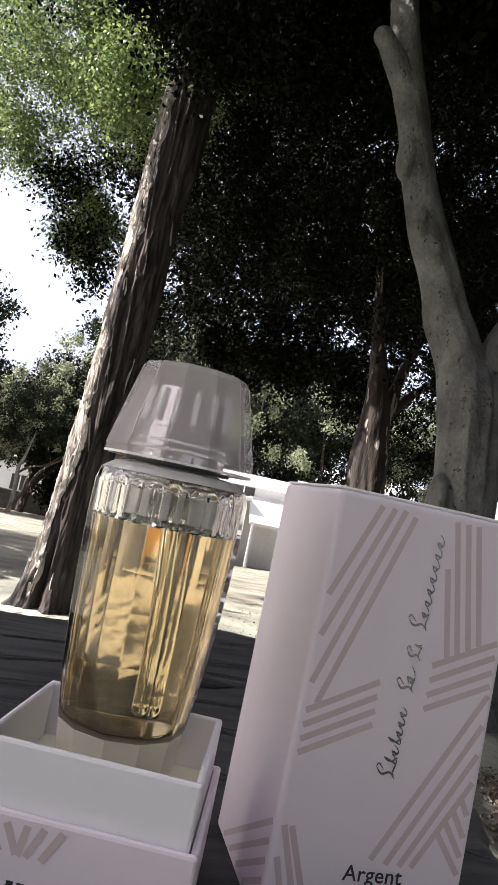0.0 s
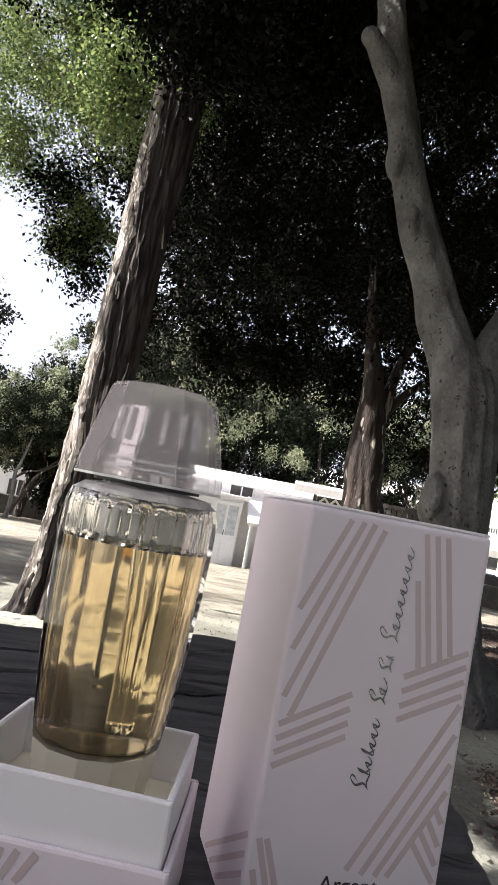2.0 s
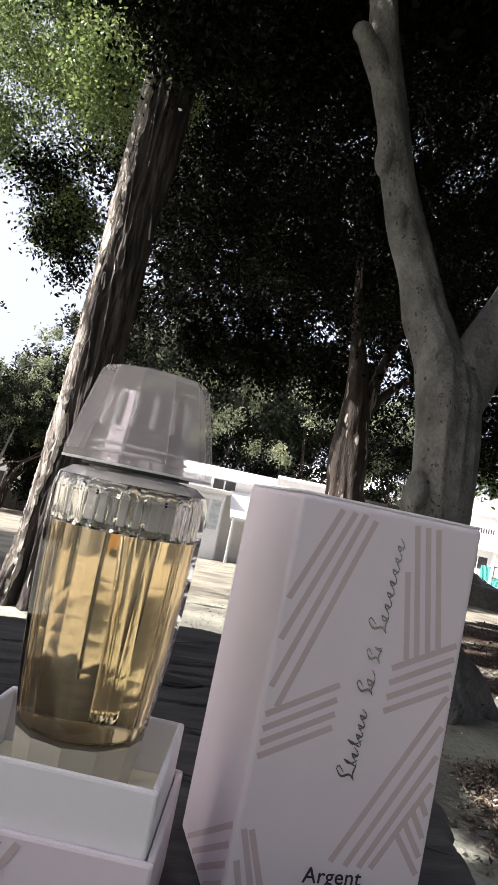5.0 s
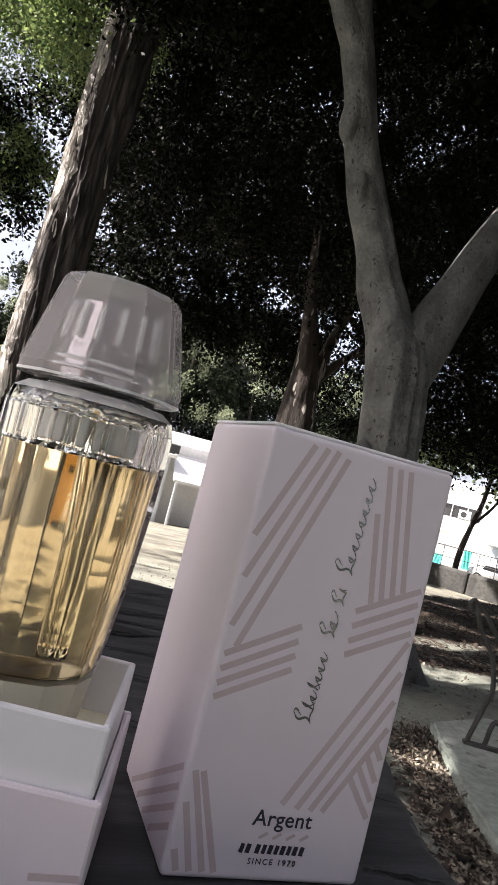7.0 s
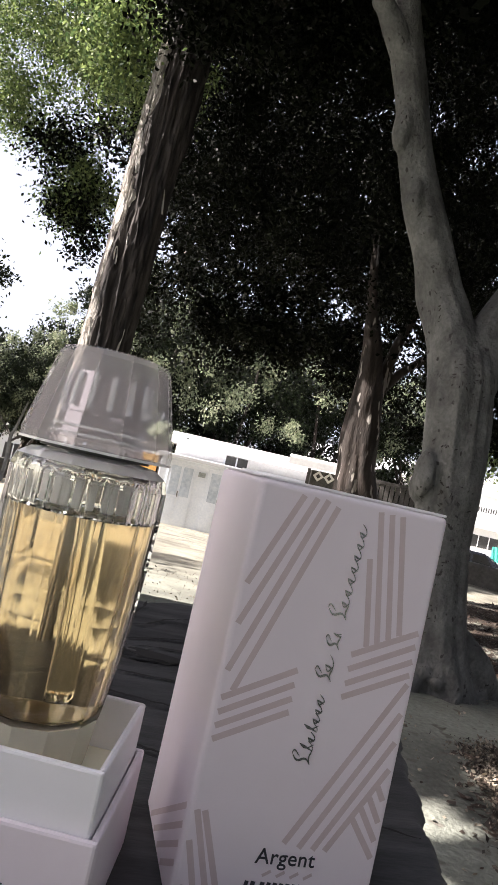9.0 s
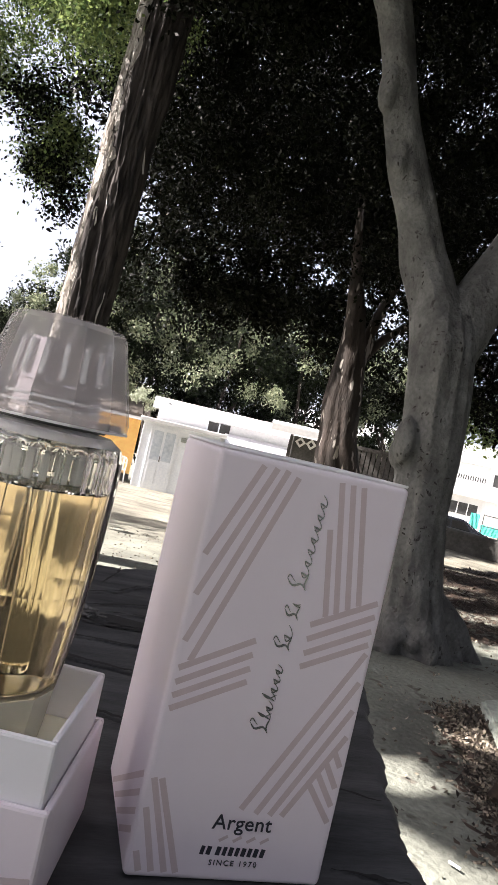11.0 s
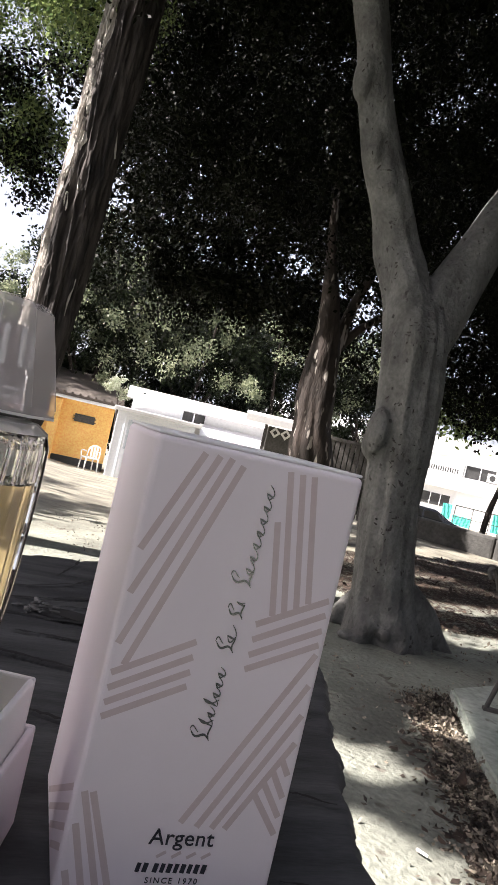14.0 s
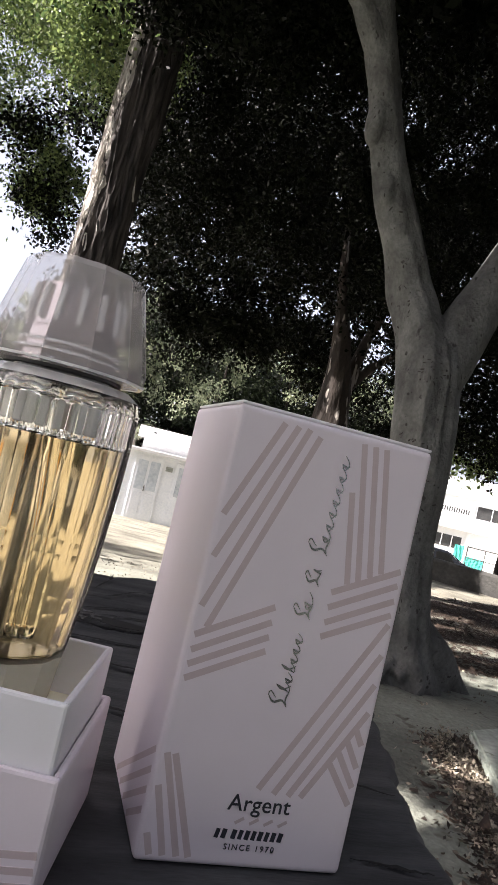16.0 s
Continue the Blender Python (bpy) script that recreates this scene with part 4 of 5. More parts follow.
def build_right_tree():
    o = Vector((2.03, 3.45, 0))
    tree = thing("tree", tuple(o), 0, "forked tree with smooth grey spotted bark and spreading dark crown", "tree")
    pts = [(2.05, 3.45, -0.12), (2.03, 3.45, 0.0), (1.995, 3.45, 0.19), (1.955, 3.45, 0.44), (1.915, 3.45, 0.75), (1.88, 3.45, 1.05), (1.86, 3.45, 1.36), (1.845, 3.47, 1.64), (1.845, 3.56, 1.86)]
    rad = [0.26, 0.220, 0.185, 0.160, 0.150, 0.158, 0.168, 0.178, 0.11]
    bm = tube([Vector(p) - o for p in pts], rad, 56, 0.14, 0.16, 5.0, 8, flare=0.24)
    # roots
    for a, far, r in ((-2.75, 0.36, 0.075), (-0.25, 0.44, 0.10), (-1.9, 0.30, 0.07), (-0.5, 0.32, 0.055), (0.9, 0.4, 0.08), (2.2, 0.4, 0.08)):
        way = Vector((math.cos(a), math.sin(a), 0))
        side = Vector((-way.y, way.x, 0)) * 0.05
        tube([Vector((0.0, 0, 0.30)) + way * 0.08, Vector((0.01, 0, 0.16)) + way * (0.10 + far * 0.25), Vector((0.02, 0, 0.02)) + way * far * 0.75 + side, Vector((0.02, 0, -0.13)) + way * far * 1.05 - side], [r * 0.6, r * 0.8, r * 0.6, r * 0.35], 14, 0.15, 0.0, a, 6, bm)
    left = [(1.84, 3.48, 1.40), (1.80, 3.56, 1.78), (1.765, 3.64, 2.00), (1.71, 3.70, 2.17), (1.635, 3.70, 2.34), (1.49, 3.70, 2.62), (1.365, 3.70, 2.92), (1.25, 3.70, 3.27), (1.17, 3.70, 3.5), (1.10, 3.72, 3.8), (1.0, 3.9, 4.6), (0.9, 4.3, 5.6)]
    thick = [0.13, 0.145, 0.136, 0.126, 0.116, 0.104, 0.098, 0.100, 0.096, 0.09, 0.075, 0.04]
    tube([Vector(p) - o for p in left], thick, 40, 0.26, 0.15, 9.0, 8, bm)
    right = [(1.89, 3.48, 1.50), (1.95, 3.52, 1.76), (2.035, 3.57, 1.99), (2.155, 3.62, 2.24), (2.30, 3.66, 2.54), (2.62, 3.75, 3.1), (3.1, 3.9, 4.0), (3.6, 4.2, 5.1)]
    tube([Vector(p) - o for p in right], [0.11, 0.145, 0.145, 0.138, 0.132, 0.115, 0.10, 0.05], 36, 0.16, 0.09, 4.0, 8, bm)
    tube([Vector(p) - o for p in ((1.18, 3.68, 3.40), (1.05, 3.64, 3.53), (0.965, 3.62, 3.62))], [0.075, 0.068, 0.05], 20, 0.2, 0.05, 7.0, 6, bm)
    # swellings, scars and knots
    for at, size in (((1.245, 3.66, 3.02), (0.055, 0.07, 0.15)), ((1.40, 3.64, 2.62), (0.05, 0.05, 0.06)), ((1.53, 3.61, 2.46), (0.04, 0.03, 0.035)), ((1.68, 3.60, 2.33), (0.04, 0.03, 0.04)), ((1.74, 3.50, 1.05), (0.06, 0.09, 0.10)), ((1.87, 3.30, 0.10), (0.045, 0.04, 0.04)), ((1.82, 3.30, 0.04), (0.05, 0.05, 0.035)), ((1.93, 3.25, 0.07), (0.035, 0.035, 0.04)), ((1.76, 3.33, 0.02), (0.06, 0.05, 0.03)),
                     ((1.40, 3.62, 2.68), (0.03, 0.03, 0.05)), ((0.955, 3.615, 3.625), (0.062, 0.06, 0.058)), ((1.70, 3.42, 1.12), (0.05, 0.08, 0.13))):
        lump(bm, Vector(at) - o, size)
    skin = BVHTree.FromBMesh(bm)
    grown(part("trunk", bm, BARK_SMOOTH, tree, "smooth grey forked trunk with knots and roots"), 0.012, 6)
    # dark sunken scars on the bark
    rng = np.random.default_rng(3)
    for k in range(130):
        if k < 95:
            z = rng.choice((0.40, 0.62, 0.93, 0.97, 1.0, 1.06, 1.3, 1.62, 1.68)) + rng.normal() * 0.05
            c, r = Vector((float(np.interp(z, [p[2] for p in pts], [p[0] for p in pts])), 3.46, z)), float(np.interp(z, [p[2] for p in pts], rad))
        else:
            z = rng.uniform(1.9, 3.2)
            c, r = Vector((float(np.interp(z, [p[2] for p in left], [p[0] for p in left])), 3.70, z)), float(np.interp(z, [p[2] for p in left], thick))
        a = rng.normal() * 0.24 + math.pi * (1.27 if k % 4 else 1.5)
        out = Vector((math.cos(a), math.sin(a), 0))
        hit_at = skin.ray_cast(c - o + out * 0.6, -out)[0]
        if hit_at is None:
            continue
        bm = bmesh.new()
        turn = out.to_track_quat("Z", "Y").to_matrix().to_4x4()
        bmesh.ops.create_icosphere(bm, subdivisions=2, radius=1, matrix=Matrix.Translation(hit_at - out * 0.003) @ turn @ Matrix.Rotation(rng.uniform(0, 3), 4, "Z") @ Matrix.Diagonal((rng.uniform(0.002, 0.006), rng.uniform(0.005, 0.018), 0.006, 1)))
        part("bark_scar", bm, SCAR, tree, smooth=True)
    rng = np.random.default_rng(12)
    blobs = [(3.0, 7.3, 5.3, 3.4, 1.8, 2.3, 2.2), (1.4, 7.2, 4.9, 2.0, 1.5, 2.0, 1.3), (5.2, 6.6, 4.6, 2.4, 1.8, 2.0, 1.5), (2.2, 5.4, 5.6, 2.6, 1.4, 1.0, 1.0), (1.0, 5.2, 4.8, 0.9, 0.6, 0.7, 0.25)]
    p = crown_points(rng, blobs, 184000, 0.17, 420) - np.array(o)
    quads("crown", blades(rng, sun_gaps(p, o), 0.053), LEAF_SHADE, tree, "dense glossy leaf canopy darkened for deep shade")
    # clumps added above and beside the view to block sky light
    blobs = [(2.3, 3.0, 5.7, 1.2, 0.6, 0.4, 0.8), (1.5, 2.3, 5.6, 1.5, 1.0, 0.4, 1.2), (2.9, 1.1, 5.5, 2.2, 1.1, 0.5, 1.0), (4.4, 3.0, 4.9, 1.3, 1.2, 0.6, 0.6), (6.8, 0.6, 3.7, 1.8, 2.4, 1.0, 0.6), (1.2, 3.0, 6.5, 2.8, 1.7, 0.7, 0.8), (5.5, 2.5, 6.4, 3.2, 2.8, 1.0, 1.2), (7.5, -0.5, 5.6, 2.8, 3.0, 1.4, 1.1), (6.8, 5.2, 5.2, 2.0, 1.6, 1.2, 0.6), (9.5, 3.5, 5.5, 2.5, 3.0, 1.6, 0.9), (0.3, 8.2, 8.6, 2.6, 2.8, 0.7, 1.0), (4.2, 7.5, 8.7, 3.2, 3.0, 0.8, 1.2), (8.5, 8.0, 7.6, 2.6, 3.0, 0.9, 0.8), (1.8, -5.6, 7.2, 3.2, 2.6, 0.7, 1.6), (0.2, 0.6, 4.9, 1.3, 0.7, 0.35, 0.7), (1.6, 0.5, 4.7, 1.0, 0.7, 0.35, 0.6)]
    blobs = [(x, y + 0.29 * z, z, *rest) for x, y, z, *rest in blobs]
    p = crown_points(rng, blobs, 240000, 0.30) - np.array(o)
    quads("shading_crown", blades(rng, sun_gaps(p, o), 0.13), LEAF_SHADE, tree, "overhead leaves added to shade the place")
    blobs = [(5.9, 7.6, 2.15, 1.6, 1.2, 0.50, 1.0), (4.6, 7.0, 2.6, 1.3, 0.9, 0.45, 0.6), (7.3, 7.4, 2.3, 1.4, 1.2, 0.6, 0.8)]
    p = crown_points(rng, blobs, 30000, 0.15) - np.array(o)
    quads("lower_crown", blades(rng, sun_gaps(p, o), 0.062), LEAF_SHADE, tree, "low hanging leafy branches")


def build_middle_tree():
    o = Vector((3.75, 8.5, -0.25))
    tree = thing("tree", tuple(o), 0, "dark brown tree with peeling sunlit bark under dense canopy", "tree")
    pts = [(3.80, 8.5, -0.4), (3.70, 8.5, 0.1), (3.55, 8.5, 0.6), (3.43, 8.5, 1.06), (3.37, 8.5, 1.49), (3.345, 8.5, 1.82), (3.32, 8.5, 2.2), (3.28, 8.5, 2.6), (3.225, 8.5, 2.99), (3.15, 8.5, 3.36), (3.07, 8.5, 3.72), (3.02, 8.5, 4.05), (2.95, 8.6, 5.0)]
    bm = tube([Vector(p) - o for p in pts], [0.34, 0.31, 0.28, 0.262, 0.245, 0.228, 0.20, 0.152, 0.115, 0.09, 0.068, 0.055, 0.03], 40, 0.14, 0.18, 3.0, 8, flare=0.2)
    for seed, r0, fork in ((8.0, 0.12, [(3.40, 8.55, 1.6), (3.49, 8.6, 2.1), (3.51, 8.6, 2.45), (3.62, 8.6, 2.95), (3.79, 8.6, 3.47), (3.95, 8.7, 4.2)]), (6.0, 0.07, [(3.50, 8.6, 2.3), (3.8, 8.6, 2.7), (4.3, 8.6, 3.1), (4.9, 8.7, 3.5)])):
        tube([Vector(p) - o for p in fork], [r0, r0 * 0.8, r0 * 0.68, r0 * 0.6, r0 * 0.5, r0 * 0.4][:len(fork)], 24, 0.1, 0.12, seed, 8, bm)
    grown(part("trunk", bm, BARK_MID, tree, "brown bark with peeling pale patches"), 0.022, 2)
    rng = np.random.default_rng(13)
    blobs = [(4.0, 11.3, 5.3, 4.8, 2.0, 2.9, 2.0), (8.0, 10.5, 5.5, 3.5, 2.2, 2.8, 1.3), (1.5, 11.5, 5.6, 2.2, 2.0, 2.4, 1.0), (3.5, 9.4, 3.9, 1.6, 1.0, 1.0, 0.5), (5.4, 12.0, 3.1, 1.5, 0.8, 1.1, 0.6), (2.6, 12.6, 3.7, 3.0, 1.0, 1.0, 1.5), (0.7, 9.4, 5.2, 1.7, 0.9, 1.6, 0.7)]
    p = crown_points(rng, blobs, 107000, 0.225, 330) - np.array(o)
    quads("crown", blades(rng, sun_gaps(p, o), 0.088), LEAF_SHADE, tree, "dense leaf canopy darkened for shade")
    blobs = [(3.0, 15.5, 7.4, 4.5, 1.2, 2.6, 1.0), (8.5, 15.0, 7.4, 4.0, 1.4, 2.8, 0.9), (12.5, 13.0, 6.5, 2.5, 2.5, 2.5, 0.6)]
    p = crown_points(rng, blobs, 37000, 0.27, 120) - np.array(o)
    quads("back_crown", blades(rng, sun_gaps(p, o), 0.19), LEAF_SHADE, tree, "leaves darkened for shade behind the canopy")


def build_far_tree(at, height, spread, seed, lean=0.0, count=20000, label="far leafy park tree, sunlight painted in pale leaves", size=0.14, low=0.30):
    x, y = at
    z = ground_z(x, y)
    tree = thing("tree", (x, y, z - 0.05), 0, label, "tree", "far park trees")
    rng = np.random.default_rng(seed)
    fork = height * 0.28
    part("trunk", tube([(0, 0, -0.1), (lean * 0.3, 0, fork * 0.6), (lean, 0, fork)], [0.17, 0.13, 0.11], 12, 0.1, 0.1, seed), BARK_MID, tree)
    for k in range(4):
        a = 1.6 * k + seed
        part("limb", tube([(lean, 0, fork * 0.9), (lean + spread * 0.35 * math.cos(a), spread * 0.35 * math.sin(a), height * 0.48), (lean + spread * 0.6 * math.cos(a), spread * 0.6 * math.sin(a), height * 0.72)], [0.09, 0.06, 0.03], 8, 0.1, 0.0, k), BARK_MID, tree)
    blobs = [(lean, 0, height * 0.62, spread, spread * 0.8, height * (0.62 - low), 1.0)]
    for k in range(5):
        a = 1.26 * k + seed
        blobs.append((lean + spread * 0.6 * math.cos(a), spread * 0.5 * math.sin(a), height * rng.uniform(0.45, 0.8), spread * 0.5, spread * 0.5, height * 0.2, 0.4))
    # dim core and pale sprays paint shade and sunlight into the crown
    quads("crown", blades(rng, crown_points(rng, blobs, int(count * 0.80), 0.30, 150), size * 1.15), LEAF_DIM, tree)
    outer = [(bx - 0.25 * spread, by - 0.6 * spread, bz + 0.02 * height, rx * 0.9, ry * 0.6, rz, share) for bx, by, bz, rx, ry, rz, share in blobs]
    quads("sunlit_spray", blades(rng, crown_points(rng, outer, int(count * 0.34), 0.21, 240), size * 0.80), LEAF_FAR_SUN, tree, "sprays painted pale green for sunlight")


def build_unseen_tree(at, height, spread, seed):
    """Unseen trees added behind the camera and to its side, to close the shade."""
    x, y = at
    tree = thing("tree", (x, y, -0.05), 0, "unseen broad tree added to block light", "tree", "shade trees")
    rng = np.random.default_rng(seed)
    part("trunk", tube([(0, 0, -0.1), (0.1, 0, 1.2), (0.0, 0.1, 3.0), (0.1, 0, 5.0)], [0.26, 0.2, 0.17, 0.1], 16, 0.1, 0.1, seed, flare=0.3), BARK_MID, tree)
    blobs = [(0, 0, height * 0.62, spread, spread, height * 0.36, 1.0), (0, 0, height * 0.38, spread * 0.9, spread * 0.9, height * 0.2, 0.6)]
    quads("crown", blades(rng, crown_points(rng, blobs, 14000, 0.4), 0.33), LEAF_SHADE, tree)


# added blockers of sky light and sun, all out of view
for at, h, s, seed in (((0.5, -11.0), 8.6, 4.0, 43), ((6.0, -9.5), 11.0, 4.4, 44), ((10.5, -4.5), 11.5, 4.4, 45), ((-5.5, -10.5), 6.8, 3.6, 46), ((13.0, 2.0), 8.0, 3.6, 47), ((-10.5, -6.0), 6.2, 3.2, 48), ((-14.0, 3.6), 7.0, 2.8, 51), ((-8.0, -14.0), 7.0, 3.6, 52), ((4.0, -15.5), 11.0, 4.4, 53), ((-6.8, 7.9), 6.5, 1.5, 57), ((-7.4, 11.0), 6.5, 1.6, 58), ((7.5, -2.6), 9.0, 3.4, 60), ((0.4, -8.6), 4.8, 3.2, 62), ((6.9, 0.6), 5.0, 2.1, 63), ((8.8, 1.5), 9.0, 3.4, 59), ((10.8, 6.2), 8.0, 3.0, 61)):
    build_unseen_tree(at, h, s, seed)
build_left_tree()
build_right_tree()
build_middle_tree()
for at, h, s, seed, lean in (((1.4, 27.5), 9.6, 3.2, 21, 0), ((2.6, 31.0), 12.0, 3.2, 61, 0), ((5.2, 27.0), 9.8, 3.4, 22, 0.3), ((9.2, 26.5), 9.4, 3.4, 23, -0.2), ((13.2, 27.0), 9.0, 3.2, 24, 0.2), ((-2.6, 30.0), 6.6, 2.6, 25, 0.2), ((-2.5, 28.5), 7.0, 2.4, 26, 0.9),
                             ((-5.6, 25.5), 8.6, 2.4, 27, -0.4), ((-8.6, 27.0), 8.0, 3.2, 28, 0), ((3.2, 34.0), 12.0, 4.2, 29, 0), ((8.5, 34.0), 12.0, 4.4, 30, 0), ((-6.0, 36.0), 7.5, 3.6, 31, 0)):
    build_far_tree(at, h, s, seed, lean)


# ---- the white house and its neighbours ----
def build_white_house():
    o = polar(6.2, 21.6)
    z = -1.28
    house = thing("white_house", (o[0], o[1], z), -8, "low white flat-roofed house with glazed doors in a shaded porch", "house")
    part("wall", block((0.35, 0.9, -0.2), (6.3, 5.5, 2.62), 0.02), WHITE, house)
    bm = block((0.15, 0.62, 2.60), (6.6, 5.8, 2.98), 0.0)
    for v in bm.verts:
        if v.co.y < 1 and v.co.z > 2.8:
            v.co.y += 0.42
    part("roof", bm, WHITE, house, "white flat roof with a sloping front sheet")
    bm = bmesh.new()
    for v in ((2.62, 0.88, 2.30), (6.5, 0.88, 2.30), (6.5, -0.85, 1.52), (2.62, -0.85, 1.52)):
        bm.verts.new(v)
    bm.faces.new(bm.verts)
    ext = bmesh.ops.extrude_face_region(bm, geom=bm.faces[:])
    bmesh.ops.translate(bm, vec=(0, 0, -0.08), verts=[v for v in ext["geom"] if isinstance(v, bmesh.types.BMVert)])
    part("lean_to_roof", bm, WHITE, house, "sloping white sheet roof in the sun")
    for x in (2.7, 4.5, 6.4):
        part("post", block((x, -0.80, -0.2), (x + 0.08, -0.72, 1.50), 0.005), ALUMINIUM, house)
    part("porch_wall", block((0.0, 0.0, -0.2), (2.45, 0.9, 2.12), 0.02), ALUMINIUM, house, "grey-white porch front")
    part("porch_roof", block((-0.12, -0.42, 2.12), (2.6, 0.95, 2.25), 0.02), WHITE, house)
    for x in (0.28, 1.55):
        door = part("door", block((x, -0.05, 0.05), (x + 0.86, 0.02, 2.02), 0.01), ALUMINIUM, house, "white aluminium glazed door")
        part("pane", block((x + 0.10, -0.062, 0.98), (x + 0.40, -0.045, 1.90), 0.004), PANE, door)
        part("pane", block((x + 0.48, -0.062, 0.98), (x + 0.78, -0.045, 1.90), 0.004), PANE, door)
        part("panel", block((x + 0.10, -0.062, 0.18), (x + 0.40, -0.045, 0.88), 0.004), ALUMINIUM, door)
        part("panel", block((x + 0.48, -0.062, 0.18), (x + 0.78, -0.045, 0.88), 0.004), ALUMINIUM, door)
        part("handle", block((x + 0.415, -0.085, 0.95), (x + 0.445, -0.05, 1.12), 0.005), IRON, door)
    part("meter_box", block((1.24, -0.05, 1.70), (1.46, 0.02, 1.85), 0.01), GREY_PAINT, house)
    win = part("window", block((2.00, 0.86, 2.24), (2.75, 0.905, 2.56), 0.01), DARK, house, "small dark window")
    part("frame", block((1.96, 0.85, 2.20), (2.02, 0.91, 2.60), 0.005), ALUMINIUM, win)
    part("frame", block((2.36, 0.85, 2.24), (2.41, 0.89, 2.56), 0.005), ALUMINIUM, win)
    part("vent", block((0.62, 0.83, 2.74), (0.72, 0.87, 2.84), 0.01), DARK, house)


def build_orange_shed():
    o = polar(1.4, 24.5)
    z = -1.45
    shed = thing("orange_shed", (o[0], o[1], z), -6, "small orange plastered shed with a brown tiled roof", "shed")
    part("wall", block((-0.6, 0.3, -0.2), (1.95, 3.0, 2.25), 0.02), ORANGE, shed)
    part("pillar", block((-0.2, -0.15, -0.2), (0.15, 0.3, 2.2), 0.02), ORANGE, shed)
    part("eave", block((-0.9, -0.35, 2.25), (2.1, 3.2, 2.36), 0.02), WHITE, shed)
    bm = bmesh.new()
    for v in ((-1.0, -0.4, 2.36), (2.2, -0.4, 2.36), (2.2, 3.2, 3.3), (-1.0, 3.2, 3.3)):
        bm.verts.new(v)
    bm.faces.new(bm.verts)
    ext = bmesh.ops.extrude_face_region(bm, geom=bm.faces[:])
    bmesh.ops.translate(bm, vec=(0, 0, 0.09), verts=[v for v in ext["geom"] if isinstance(v, bmesh.types.BMVert)])
    roof = part("roof", bm, TILE_ROOF, shed, "brown sloping roof")
    for k in range(12):
        part("roof_rib", block((-0.95 + 0.27 * k, -0.42, 2.44), (-0.88 + 0.27 * k, -0.30, 2.52), 0.01), TILE_ROOF, roof)
    win = part("window", block((0.65, 0.22, 1.55), (1.35, 0.31, 1.82), 0.01), DARK, shed, "small dark louvre window")
    for k in range(2):
        part("slat", block((0.60, 0.19, 1.60 + 0.12 * k), (1.40, 0.24, 1.64 + 0.12 * k), 0.005), IRON, win)
    part("plinth", block((-0.6, 0.24, -0.2), (1.95, 0.34, 0.28), 0.01), DARK, shed, "dark painted plinth")


def build_chair(at, turn, z):
    chair = thing("plastic_chair", (*at, z), turn, "white moulded plastic garden chair with rounded back", "chair")
    part("seat", block((-0.24, -0.22, 0.40), (0.24, 0.22, 0.44), 0.015), PLASTIC, chair)
    for x in (-0.21, 0.21):
        for y in (-0.19, 0.19):
            part("leg", tube([(x * 1.12, y * 1.15, 0), (x, y, 0.42)], [0.022, 0.028], 8), PLASTIC, chair)
        part("armrest", tube([(x * 1.1, -0.2, 0.44), (x * 1.2, -0.18, 0.62), (x * 1.2, 0.18, 0.64)], [0.02] * 3, 8), PLASTIC, chair)
    part("backrest", tube([(-0.22, 0.2, 0.42), (-0.2, 0.25, 0.72), (-0.1, 0.27, 0.84), (0.1, 0.27, 0.84), (0.2, 0.25, 0.72), (0.22, 0.2, 0.42)], [0.022] * 6, 8), PLASTIC, chair)
    for x in (-0.1, 0.0, 0.1):
        part("back_slat", block((x - 0.03, 0.225, 0.43), (x + 0.03, 0.245, 0.83), 0.006), PLASTIC, chair)


def build_pavilion():
    o = polar(16.4, 18.5)
    kiosk = thing("kiosk", (o[0], o[1], -0.85), -17, "small dark kiosk with a white sloping roof and pierced screen blocks", "kiosk")
    part("wall", block((0.72, 0.35, -0.2), (2.0, 2.0, 2.22), 0.02), STONE, kiosk)
    bm = bmesh.new()
    for v in ((0.05, -0.1, 2.23), (2.3, -0.1, 2.23), (2.3, 2.4, 2.40), (0.05, 2.4, 2.40)):
        bm.verts.new(v)
    bm.faces.new(bm.verts)
    ext = bmesh.ops.extrude_face_region(bm, geom=bm.faces[:])
    bmesh.ops.translate(bm, vec=(0, 0, 0.20), verts=[v for v in ext["geom"] if isinstance(v, bmesh.types.BMVert)])
    part("roof", bm, WHITE, kiosk, "white sheet roof")
    part("post", block((0.60, 0.10, -0.2), (0.69, 0.18, 2.24), 0.005), IRON, kiosk)
    for k in range(4):
        x = 0.92 + 0.30 * k
        bm = bmesh.new()
        for r, y in ((0.15, 0.36), (0.15, 0.30), (0.07, 0.30), (0.07, 0.36)):
            for m in range(4):
                bm.verts.new((x + r * math.cos(m * math.pi / 2), y, 2.07 + r * math.sin(m * math.pi / 2)))
        bm.verts.ensure_lookup_table()
        for m in range(4):
            for s in range(3):
                bm.faces.new([bm.verts[i] for i in (s * 4 + m, s * 4 + (m + 1) % 4, s * 4 + 4 + (m + 1) % 4, s * 4 + 4 + m)])
        part("screen_block", bm, PLASTIC, kiosk, "diamond-shaped pierced pale block")
    o = polar(23.4, 17.5)
    fence = thing("railing", (o[0], o[1], -0.55), -27, "dark slatted railing with a top rail", "railing")
    part("top_rail", block((0, -0.02, 1.90), (1.7, 0.05, 1.99), 0.005), IRON, fence)
    part("bottom_rail", block((0, -0.02, 0.95), (1.7, 0.05, 1.02), 0.005), IRON, fence)
    for k in range(13):
        part("slat", block((0.02 + 0.13 * k, 0, 0.0), (0.125 + 0.13 * k, 0.03, 1.92), 0.004), IRON, fence)


